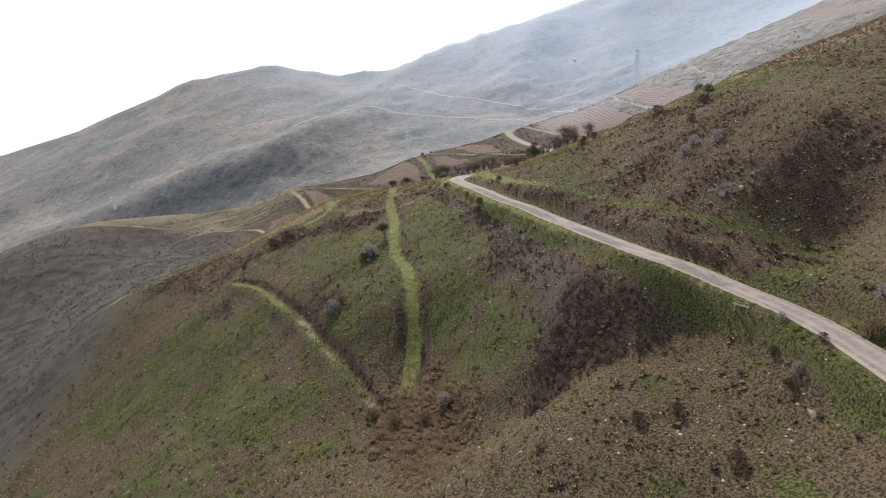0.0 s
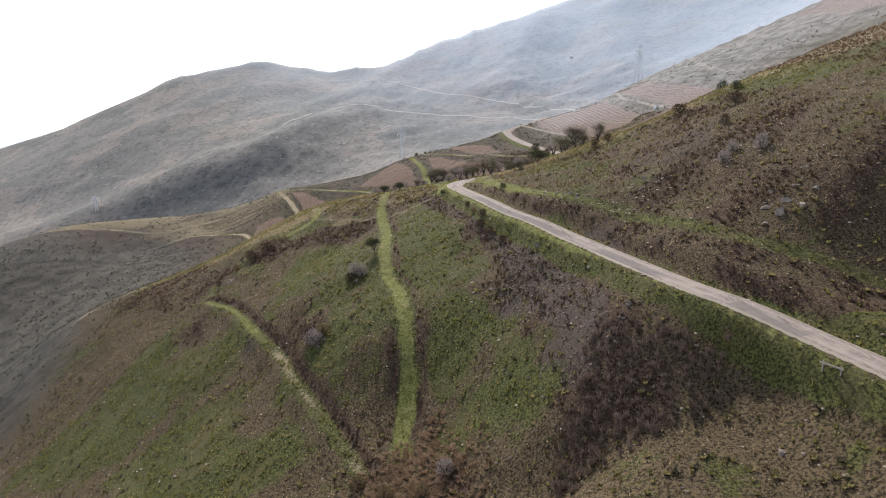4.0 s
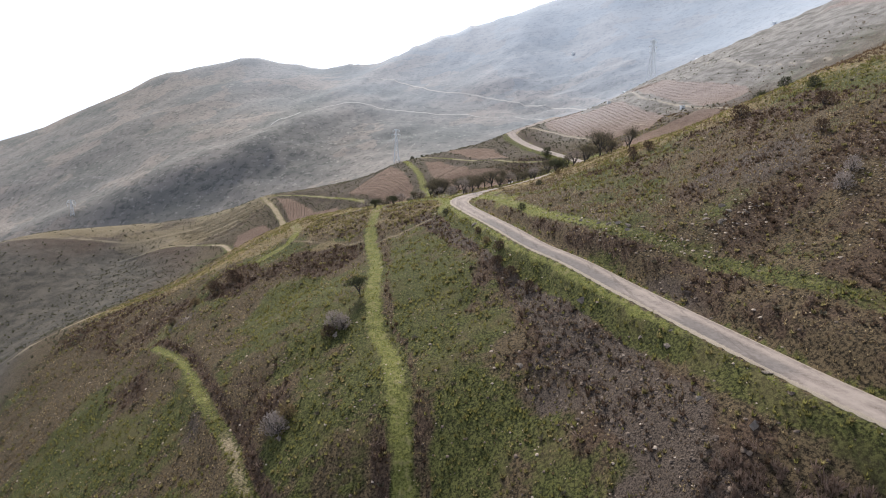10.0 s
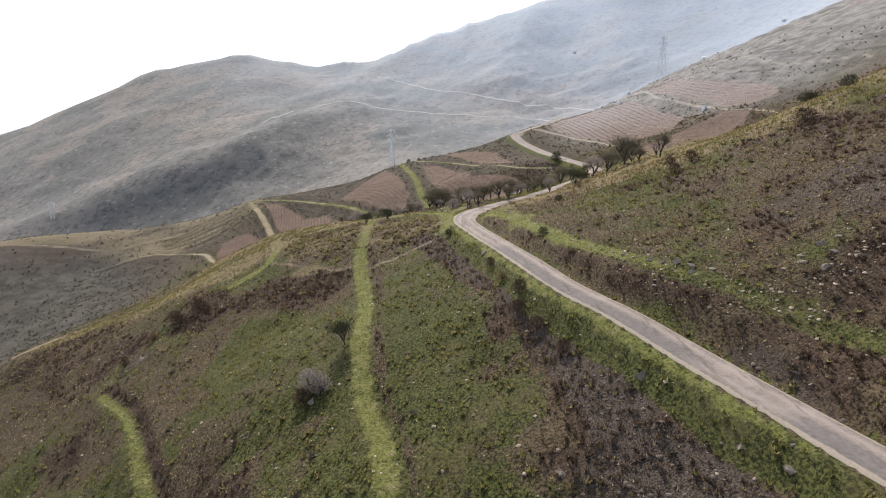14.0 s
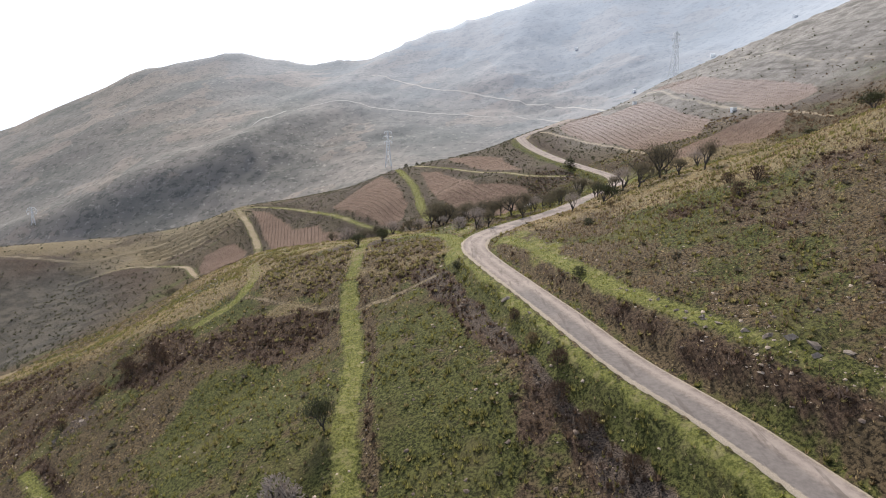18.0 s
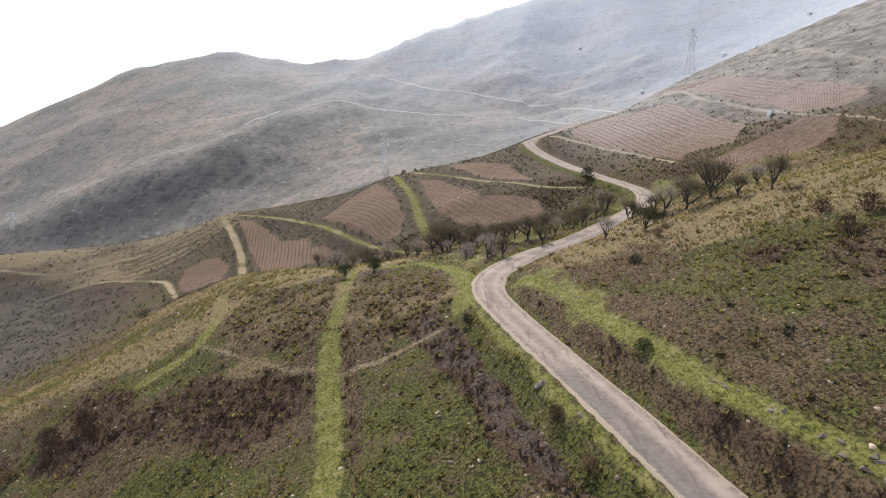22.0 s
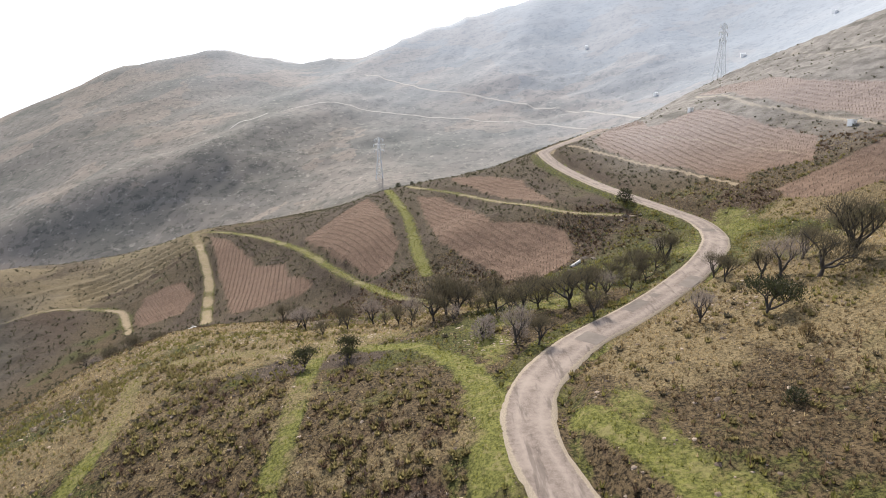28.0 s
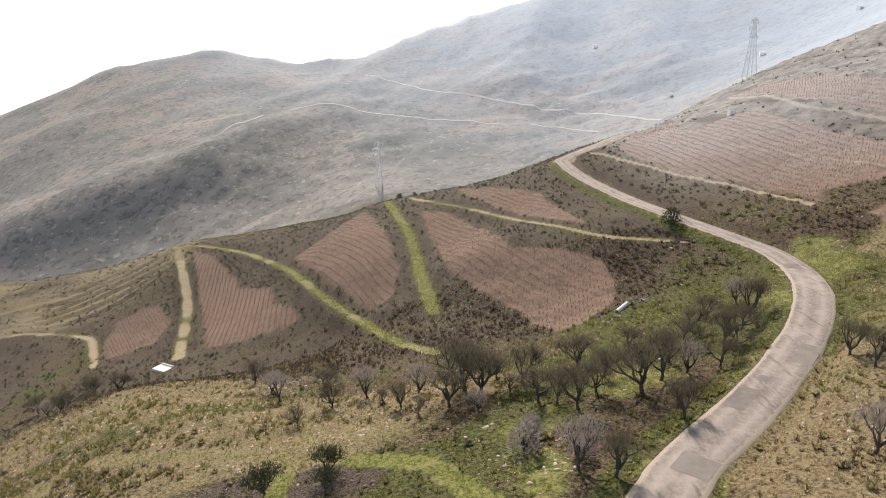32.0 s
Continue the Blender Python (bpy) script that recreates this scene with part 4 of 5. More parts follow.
def made(name, verts, faces, material, parent=None, label="", smooth_faces=False):
    """One mesh object from arrays, under a parent if there is one."""
    mesh = fill_mesh(bpy.data.meshes.new(name), verts, faces)
    if smooth_faces:
        mesh.polygons.foreach_set("use_smooth", np.ones(len(faces), bool))
    mesh.materials.append(material)
    ob = new(name, mesh)
    if parent:
        ob.parent = parent
    if label:
        ob["label"] = label
    return ob


def part(name, bm, material, parent, label=""):
    mesh = bpy.data.meshes.new(name)
    bm.to_mesh(mesh)
    bm.free()
    mesh.materials.append(material)
    ob = new(name, mesh)
    ob.parent = parent
    if label:
        ob["label"] = label
    return ob


def tube(points, radii, sides=6):
    """A tapered tube through points: verts and quads."""
    p, r = np.asarray(points, float), np.asarray(radii, float)
    t = np.gradient(p, axis=0)
    t /= np.linalg.norm(t, axis=1)[:, None]
    a = np.cross(t, (0.31, 0.95, 0.05))
    a /= np.linalg.norm(a, axis=1)[:, None]
    b = np.cross(t, a)
    ang = np.arange(sides) * 2 * np.pi / sides
    ring = p[:, None] + r[:, None, None] * (np.cos(ang)[None, :, None] * a[:, None] + np.sin(ang)[None, :, None] * b[:, None])
    k = np.arange(len(p) * sides).reshape(len(p), sides)
    nxt = np.roll(k, -1, 1)
    quads_ = np.stack([k[:-1], nxt[:-1], nxt[1:], k[1:]], -1).reshape(-1, 4)
    return ring.reshape(-1, 3), quads_


def joined(pieces):
    verts_, faces_, base = [], [], 0
    for v, f in pieces:
        verts_.append(v)
        faces_.append(np.asarray(f) + base)
        base += len(v)
    return np.vstack(verts_), np.vstack(faces_)


def sprigs(centres, ways, length, width, r):
    """Narrow pointed leaves or twigs: one quad each, at centres, along ways."""
    k = len(centres)
    ways = ways + r.normal(0, 0.38, (k, 3))
    ways /= np.linalg.norm(ways, axis=1)[:, None]
    out = np.cross(ways, r.normal(0, 1, (k, 3)))
    out /= np.linalg.norm(out, axis=1)[:, None]
    ln = (length * r.uniform(0.6, 1.4, k))[:, None]
    wd = (width * r.uniform(0.6, 1.4, k))[:, None]
    v = np.stack([centres - 0.5 * ln * ways, centres + wd * out, centres + 0.5 * ln * ways, centres - wd * out], 1)
    return v.reshape(-1, 3), np.arange(4 * k).reshape(k, 4)


def limb_tree(r, tall, spread, forks, trunk_share):
    """Limbs of a tree of that height: tubes, and the ends with their ways."""
    tubes, ends = [], []

    def grow(start, way, length, radius, level):
        count = 4
        pts, p, d = [start], start, way
        for _ in range(count):
            d = d + r.normal(0, 0.16, 3) + np.array((0, 0, 0.10))
            d = d / np.linalg.norm(d)
            p = p + d * length / count
            pts.append(p)
        rad = np.linspace(radius, radius * 0.55, count + 1)
        tubes.append(tube(pts, rad, 6 if level < 2 else 4))
        if level >= 3:
            ends.append((pts[-1], d))
            ends.append((pts[2], d))
            return
        turn0 = r.uniform(0, 6.28)
        kids = forks if level == 0 else r.integers(2, 4)
        for c in range(kids):
            ang = turn0 + c * 6.28 / kids + r.normal(0, 0.3)
            side = np.array((math.cos(ang), math.sin(ang), 0))
            nd = d * 0.75 + side * spread * r.uniform(0.7, 1.2)
            grow(p, nd / np.linalg.norm(nd), length * (r.uniform(0.9, 1.25) if level == 0 else r.uniform(0.6, 0.85)), radius * 0.62, level + 1)

    lean = np.array((r.normal(0, 0.12), r.normal(0, 0.12), 1.0))
    grow(np.array((0, 0, -0.25)), lean / np.linalg.norm(lean), tall * trunk_share, tall * 0.027, 0)
    return tubes, ends


def oak(seed, tall, spread=0.75, forks=4, leaves=900, leaf=(0.24, 0.03), crown="crown", trunk_share=0.24, puff=0.30, name="oak_tree", label="", leaf_label=""):
    """A cork oak: limbs and a loose crown of twigs and leaves."""
    r = np.random.default_rng(seed)
    tubes, ends = limb_tree(r, tall, spread, forks, trunk_share)
    v, f_ = joined(tubes)
    scale_up = tall / v[:, 2].max() * 0.93
    v = v * scale_up
    tree = tagged(new(name), label, "tree")
    made("trunk", v, f_, MAT["bark"], tree, "blackened trunk and limbs", True)
    pick = r.integers(0, len(ends), leaves)
    c = np.array([ends[i][0] for i in pick]) * scale_up + r.normal(0, puff, (leaves, 3)) * np.array((1, 1, 0.8))
    ways = np.array([ends[i][1] for i in pick]) + np.array((0, 0, 0.7))
    lv, lf = sprigs(c, ways, leaf[0], leaf[1], r)
    made("crown", lv, lf, MAT[crown], tree, leaf_label)
    return tree


def place(model, x, y, size=1.0, turn=0.0, sink=0.05):
    wide = size * (1 + 0.16 * math.sin(x * 12.9 + y * 7.3))
    return copy_thing(model, Matrix.Translation(spot(x, y, sink)) @ pose(0, 0, 0, 0, 0, turn) @ Matrix.Diagonal((wide, wide * (1 + 0.14 * math.sin(y * 9.1)), size, 1)))


def put_away(model):
    for o in (*model.children_recursive, model):
        bpy.data.objects.remove(o)


# ---- trees: burnt cork oaks along the road and the stream ----
BURNT = "fire-blackened cork oak with thin brown regrowth on the grassy slope"
models = [oak(11, 4.0, 0.5, 5, 3000, (0.36, 0.012), puff=0.46, trunk_share=0.16, label=BURNT), oak(12, 4.0, 0.44, 4, 2600, (0.36, 0.012), puff=0.46, trunk_share=0.16, label=BURNT), oak(13, 4.0, 0.56, 5, 3000, (0.36, 0.012), puff=0.48, trunk_share=0.17, label=BURNT),
          oak(14, 4.0, 0.48, 4, 2200, (0.38, 0.01), crown="twigs", puff=0.44, trunk_share=0.16, label="nearly bare burnt oak with grey twigs on the slope"),
          oak(15, 4.0, 0.58, 5, 3600, (0.36, 0.012), puff=0.48, trunk_share=0.17, label="spreading burnt cork oak with many dark limbs")]
# x, y, height
ROADSIDE = [(-1.5, 157.7, 6.2), (0.1, 155, 5.6), (-3.2, 152, 4.3), (-0.6, 149.2, 2.4), (4.7, 154.9, 4.8), (5.6, 148.8, 4.1), (7, 147.7, 3.7), (8.8, 145.4, 4.7),
            (6.3, 135.2, 4.6), (11.4, 148.9, 3.9), (8.8, 133.8, 3.6), (15.2, 147.2, 5.1), (18, 150.2, 4.9), (21, 155.7, 4.0), (21.3, 152, 3.6), (17.2, 141.9, 3.4),
            (28.1, 158.7, 4.4), (24.9, 152.4, 3.2), (34.8, 166.4, 5.4), (28.5, 156.2, 3.2), (27.2, 165.5, 3.5), (30.7, 169.2, 3.7), (18.7, 163.4, 3.0), (11.6, 158.8, 4.1),
            (2.4, 159.2, 2.8), (3.2, 152.9, 2.3), (13.5, 154, 3.6), (24.5, 161, 3.6), (36.5, 172.5, 3.6), (32, 162.5, 3.4)]
SPURSIDE = [(-12.9, 163, 4.3), (-16.9, 159.1, 3.1), (-10.8, 158.4, 1.8), (-8.4, 154.6, 3.0), (-7.1, 161.6, 3.9), (-6.5, 150.5, 2.0), (-24.9, 167, 4.3), (-32.3, 180, 4.2),
            (-103, 232, 4.8), (-89.6, 220.6, 5.6), (-88.2, 231, 5.8), (-82.3, 218, 4.4), (-79, 226, 5.0), (-19.5, 153.7, 2.6), (-28, 172, 3.4), (-96, 226, 4.2), (-20, 170, 3.6)]
HILLSIDE = [(34, 146.4, 3.6), (25.7, 131, 3.9), (44.5, 134.8, 6.8), (39.6, 133.4, 5.4), (37.1, 136.8, 5.0), (36, 138.6, 3.6), (33.7, 142.5, 3.7), (42.1, 141.1, 4.2),
            (49.6, 125.6, 5.5), (45.8, 128.3, 3.4), (47.5, 140, 4.0), (52, 134, 3.6)]
turner = np.random.default_rng(3)
for line, group in ((ROADSIDE, "burnt oaks below the road"), (SPURSIDE, "burnt oaks on the back of the spur"), (HILLSIDE, "burnt oaks above the road")):
    for k, (x, y, tall) in enumerate(line):
        ob = place(models[4] if tall > 5.5 else models[int(turner.integers(0, 4))], x, y, tall / 4.0, float(turner.uniform(0, 360)))
        tagged(ob, group=group)
for m in models:
    put_away(m)

GREEN = "small round dark evergreen oak beside the grass strip"
lone = oak(21, 3.6, 0.85, 5, 1900, (0.22, 0.05), "crown_green", 0.2, 0.42, "evergreen_oak", GREEN, "dense dark green foliage")
place(lone, -13.2, 68.6, 1.0, 20)
for x, y, tall in ((30.3, 127.4, 4.2), (-14.2, 140.2, 2.9), (-13.7, 137.4, 2.2), (-19.1, 139.6, 2.8), (91.9, 141.5, 4.8), (77.4, 140.5, 2.8)):
    tagged(place(lone, x, y, tall / 3.6, x * 31), "dark evergreen oak with a dense round crown among grass")
put_away(lone)

# ---- shrubs ----


def shrub(seed, wide, tall, leaves, crown, label, name="shrub", leaf=(0.3, 0.035)):
    r = np.random.default_rng(seed)
    bush = tagged(new(name), label, "shrub")
    stems = []
    for k in range(9):
        a, lean = r.uniform(0, 6.28), r.uniform(0.1, 0.75)
        tip = np.array((math.cos(a) * lean * wide * 0.5, math.sin(a) * lean * wide * 0.5, tall * r.uniform(0.6, 0.95)))
        mid_ = tip * 0.5 + r.normal(0, 0.08, 3)
        stems.append(tube([(0, 0, -0.15), mid_, tip], [0.04, 0.028, 0.012], 5))
    v, f_ = joined(stems)
    made("stem", v, f_, MAT["bark"], bush)
    a, u = r.uniform(0, 6.28, leaves), r.uniform(0, 1, leaves)
    rad = np.sqrt(r.uniform(0.05, 1, leaves)) * wide * 0.5 * np.sqrt(1 - 0.75 * u ** 2)
    c = np.c_[np.cos(a) * rad, np.sin(a) * rad, 0.06 + u * tall] + r.normal(0, 0.07, (leaves, 3))
    ways = np.c_[np.cos(a) * rad, np.sin(a) * rad, np.full(leaves, 0.5 * tall)]
    lv, lf = sprigs(c, ways, leaf[0], leaf[1], r)
    made("foliage", lv, lf, MAT[crown], bush)
    return bush


kinds = [shrub(31, 1.9, 1.3, 520, "heath", "dry brown heath bush on the stony slope"), shrub(32, 2.1, 1.5, 560, "char", "fire-blackened leafless bush on the slope"),
         shrub(33, 1.8, 1.4, 480, "twigs", "bare grey twiggy bush on the slope"), shrub(34, 2.0, 1.4, 620, "crown_green", "dark green rounded bush on the slope")]
# x, y, width, kind
BUSHES = [(-16.7, 60.7, 3.6, 2), (-15.3, 60, 3.1, 2), (-17.4, 58.6, 2.5, 1), (-21.9, 40.7, 3.6, 2), (-20.9, 39.7, 3.1, 2), (-23, 42.1, 3.2, 1), (-20.1, 41.8, 2.7, 0), (1.6, 103, 1.6, 3),
          (52.1, -21, 3, 0), (54.1, -19.6, 2.4, 2), (-8.3, 6.5, 2.4, 0), (-4.1, 2.1, 2.8, 0), (0.7, 0.3, 3, 0), (3.7, 3.1, 2.6, 2)]
BUSHES_TOO = [(31.5, -20.8, 1.6, 1), (26.7, -22, 1.3, 1), (34.2, -30.4, 1.9, 1), (43.4, -17.6, 1.5, 1), (43.9, -22, 1.7, 2), (46.4, -21.8, 1.3, 1), (15.2, -23.9, 1.1, 0), (42.5, -23.4, 1.5, 1), (45.2, -15.2, 1.2, 2)]
BUSHES_MORE = [(-54, 106, 3.0, 1), (-51, 109, 3.4, 1), (-56.5, 109.5, 2.8, 1), (-48.5, 106, 2.6, 1), (-59, 104.6, 2.4, 0), (-62, 98, 2.2, 1), (11, 66, 2.0, 1), (10.4, 62, 2.2, 1),
               (12.2, 57.5, 2.0, 1), (9.2, 72, 1.8, 0), (8, 78.5, 1.7, 1), (14.4, 51.6, 2.0, 1), (2.9, 139.5, 3.4, 2), (3.9, 142, 2.6, 2), (7.2, 137.4, 2.4, 2)]
SCRUBBY = [(17, 84.6, 1.6, 3), (24, 110, 1.6, 3), (30, 119, 1.8, 0), (42, 96, 2.4, 1), (46, 99, 2.6, 1), (44, 104, 2.0, 1), (62, 92, 3, 1), (58, 40, 3.2, 2), (55, 44, 2.6, 2),
           (52.5, 41.5, 2.8, 2), (60, 60, 2.6, 1), (68, 74, 3, 1), (75, 90, 2.8, 3), (80, 110, 3, 3), (-18.5, 309, 2.4, 3), (41.5, 211.5, 4.4, 3), (-13, 305, 1.8, 3)]
for k, (x, y, wide, kind) in enumerate(BUSHES + BUSHES_TOO + BUSHES_MORE + SCRUBBY):
    tagged(place(kinds[kind], x, y, wide / 2.0, k * 67.0, 0.02), group="bushes on the hillside")
for m in kinds:
    put_away(m)

# ---- boulders ----


def rock_mesh(seed, rough=0.75, flat=0.6, detail=1):
    bm = bmesh.new()
    bmesh.ops.create_icosphere(bm, subdivisions=detail, radius=1.0)
    off = Vector((seed * 3.1, seed * 1.7, 0))
    for v in bm.verts:
        k = 1 + rough * noise.noise(v.co * 1.1 + off) * 1.6 + rough * 0.5 * noise.noise(v.co * 2.7 + off)
        v.co = Vector((v.co.x * k, v.co.y * k * 0.8, max(-0.55, v.co.z * k * flat)))
    mesh = bpy.data.meshes.new("boulder")
    bm.to_mesh(mesh)
    bm.free()
    mesh.materials.append(MAT["boulder"])
    return mesh


rocks = [rock_mesh(s) for s in range(1, 6)]
# x, y, half size
STONES = [(20.3, 42, 0.8), (40.1, 46.9, 0.6), (41.7, 48.5, 0.5), (38.8, 49, 0.5), (42.9, 46.3, 0.5), (24.5, 30.2, 0.4), (26.1, 26.3, 0.5), (26.8, 27.2, 0.3), (31.6, 16, 0.5), (28.5, 11.5, 0.6),
          (26, 16.9, 0.4), (11.5, 35.3, 0.5), (-19.4, 39.6, 0.6), (-20.3, 38.5, 0.5), (-16.1, 58.6, 0.7), (-14.9, 60.4, 0.6), (7.6, 83.8, 0.6), (9.8, 77.4, 0.4)]
STONES_TOO = [(41, 203, 1.1), (39.4, 203.8, 0.8), (42.4, 202.4, 0.7), (38.2, 202.2, 0.6), (22.6, 180.5, 0.9), (20.8, 179.8, 0.7), (24, 178.8, 0.6), (26.6, 186.2, 0.7), (28, 184.4, 0.6),
              (19.4, 178.2, 0.5), (-58, 97.5, 0.6), (-61, 95, 0.5), (28.8, 57, 0.6), (27.6, 58.4, 0.5), (30, 55.5, 0.7), (31.4, 53.6, 0.5), (26.4, 60.2, 0.45), (32.6, 60, 0.45), (33.6, 51, 0.4), (24.6, 64.4, 0.45), (25.4, 63, 0.4), (29.4, 54.4, 0.4)]
STONES_BANK = [(20, 76.7, 0.22), (20.5, 75.6, 0.26), (21, 74.6, 0.22), (21.8, 71.4, 0.25), (22.5, 71, 0.28), (22.7, 69, 0.22), (23.2, 67.8, 0.31), (23.9, 66.8, 0.38), (23.3, 65.8, 0.34),
               (23.6, 64.3, 0.37), (24.6, 64.9, 0.43), (24.2, 63.2, 0.31), (-50.3, 29, 0.5), (-41.2, 21.8, 0.42), (-57.4, 47.6, 0.45), (-37.6, 22.7, 0.4), (42.8, -27.8, 0.6), (39.6, -18.6, 0.5),
               (36.8, -13.6, 0.45), (52, 19.6, 1), (53.4, 21.4, 0.8), (50.8, 22, 0.7), (54.8, 19.2, 0.9), (55.6, 23.6, 0.75), (52.6, 25, 0.6), (57.2, 21, 0.7), (49.4, 19, 0.55),
               (58.4, 26.4, 0.8), (56.4, 28.6, 0.6), (41.6, 50.6, 0.5), (39.2, 50.2, 0.45)]
for k, (x, y, size) in enumerate(STONES + STONES_TOO + STONES_BANK):
    ob = tagged(new("boulder", rocks[k % 5]), "weathered grey-brown schist boulder lying on the slope", "rock", "boulders on the slopes")
    ob.matrix_basis = Matrix.Translation(spot(x, y) + Vector((0, 0, size * -0.2))) @ pose(0, 0, 0, 0, 0, k * 47) @ Matrix.Scale(size, 4)

# ---- vineyards: pruned vines in rows ----


def vine_shape():
    trunk = tube([(0, 0, -0.1), (0.03, 0.02, 0.22), (0, 0, 0.42)], [0.1, 0.09, 0.08], 4)
    arms = [tube([(0, 0, 0.38), (0.16 * sx, 0.07 * sy, 0.52), (0.26 * sx, 0.1 * sy, 0.72)], [0.07, 0.055, 0.03], 3) for sx, sy in ((1, 1), (-1, 0.6), (0.2, -2))]
    v, q = trunk[0], trunk[1]
    faces_ = [np.c_[q[:, [0, 1, 2]]], q[:, [0, 2, 3]]]
    base, verts_ = len(v), [v]
    for av, aq in arms:
        verts_.append(av)
        faces_ += [aq[:, [0, 1, 2]] + base, aq[:, [0, 2, 3]] + base]
        base += len(av)
    return np.vstack(verts_), np.vstack(faces_)


vine_v, vine_f = vine_shape()


vine_mesh = fill_mesh(bpy.data.meshes.new("vine"), vine_v, vine_f)
vine_mesh.materials.append(MAT["vine"])


def vineyard(corners, way, gap, single, label):
    """Rows of vines along a way over a field; those nearest the road's bend are objects of their own."""
    c = np.array(corners, float)
    way = np.array(way, float) / np.hypot(*way)
    side = np.array((way[1], -way[0]))
    along_, over = c @ way, c @ side
    yard = tagged(new("vineyard"), label, "vineyard", "vineyards on the terraces")
    rows_ = []
    for o in np.arange(over.min() + gap, over.max(), gap):
        s = np.arange(along_.min(), along_.max(), 1.05) + rng.normal(0, 0.07, 1)
        o_bent = o + 1.2 * np.sin(s * 0.035 + 1.0) + rng.normal(0, 0.06, len(s))
        p = s[:, None] * way + o_bent[:, None] * side
        p = p[inside_polygon(p[:, 0], p[:, 1], corners)]
        rows_.append(p[rng.uniform(0, 1, len(p)) > 0.06])
    p = np.vstack(rows_)
    p = p[np.argsort(np.hypot(p[:, 0], p[:, 1] - 150))]
    t, size = rng.uniform(0, 6.28, len(p)), rng.uniform(0.45, 0.78, len(p))
    z0 = land(p[:, 0], p[:, 1])
    single = min(single, len(p))
    for i in range(single):
        ob = new("vine", vine_mesh)
        ob.parent = yard
        ob.matrix_basis = Matrix.Translation((p[i, 0], p[i, 1], z0[i])) @ Matrix.Rotation(t[i], 4, 'Z') @ Matrix.Scale(size[i], 4)
    p, t, size, z0 = p[single:], t[single:], size[single:], z0[single:]
    x = (vine_v[None, :, 0] * np.cos(t)[:, None] - vine_v[None, :, 1] * np.sin(t)[:, None]) * size[:, None] + p[:, :1]
    y = (vine_v[None, :, 0] * np.sin(t)[:, None] + vine_v[None, :, 1] * np.cos(t)[:, None]) * size[:, None] + p[:, 1:]
    z = vine_v[None, :, 2] * size[:, None] + z0[:, None]
    f_ = (vine_f[None] + np.arange(len(p))[:, None, None] * len(vine_v)).reshape(-1, 3)
    tagged(made("vine_rest", np.stack([x, y, z], -1).reshape(-1, 3), f_, MAT["vine"], yard), kind="stuff")
    return yard


BARE = "vineyard of pruned leafless vines in rows on red-brown soil"
for corners, single, way, gap in zip(FIELDS, (300, 300, 0, 300, 0, 300, 0, 0, 0), ((15, -27), (14, -26), (24, -48), (1.3, -7), (17, 2), (3.3, -32), (10, -40), (10, -40), (20, 12)), (1.7, 1.7, 1.9, 1.5, 2.0, 1.8, 2.0, 2.2, 2.2)):
    vineyard(corners, way, gap, single, BARE)

# ---- pylons ----


def bar(a, b, thick):
    v, q = tube([a, b], [thick, thick], 4)
    return v, q


def pylon(x, y, tall, base_wide, turn, arms=3):
    tower = tagged(new("pylon"), "galvanised steel lattice power pylon with white insulators", "pylon", "power line pylons")
    zs = np.linspace(0, tall, 8)
    wide = base_wide * (1 - 0.86 * (zs / tall) ** 0.8) * 0.5
    corner = [(1, 1), (-1, 1), (-1, -1), (1, -1)]
    for cx, cy in corner:
        pts = [(cx * wd, cy * wd, z) for wd, z in zip(wide, zs)]
        v, q = tube(pts, [0.16] * len(pts), 4)
        made("leg", v, q, MAT["steel"], tower)
    for k in range(4):
        (ax, ay), (bx, by) = corner[k], corner[(k + 1) % 4]
        pieces = []
        for i in range(len(zs) - 1):
            pieces.append(bar((ax * wide[i], ay * wide[i], zs[i]), (bx * wide[i + 1], by * wide[i + 1], zs[i + 1]), 0.07))
            pieces.append(bar((bx * wide[i], by * wide[i], zs[i]), (ax * wide[i + 1], ay * wide[i + 1], zs[i + 1]), 0.07))
            pieces.append(bar((ax * wide[i + 1], ay * wide[i + 1], zs[i + 1]), (bx * wide[i + 1], by * wide[i + 1], zs[i + 1]), 0.06))
        made("bracing", *joined(pieces), MAT["steel"], tower)
    for i in range(arms):
        z, reach = tall * (0.97 - 0.13 * i), (2.6, 3.6, 3.0)[i]
        arm = made("crossarm", *joined([bar((-reach, 0, z), (reach, 0, z), 0.1), bar((-reach, 0, z), (-0.3, 0.3, z + 0.9), 0.07), bar((reach, 0, z), (0.3, 0.3, z + 0.9), 0.07),
                                        bar((-reach, 0, z), (-0.3, -0.3, z + 0.9), 0.07), bar((reach, 0, z), (0.3, -0.3, z + 0.9), 0.07)]), MAT["steel"], tower)
        for sx in (-1, 1):
            pts = [(sx * reach * 0.95, 0, z - 0.1 - 0.17 * j) for j in range(9)]
            v, q = tube(pts, [0.09 + 0.36 * (j % 2) for j in range(9)], 8)
            made("insulator", v, q, MAT["white_glass"], arm, "white glass insulator string")
    tower.matrix_basis = Matrix.Translation(spot(x, y, 0.3)) @ pose(0, 0, 0, 0, 0, turn)
    return tower


pylon(-40, 455, 26, 4.4, 12)
pylon(131.5, 370, 25, 4.6, 35)
pylon(-335, 500, 14, 3, 25)

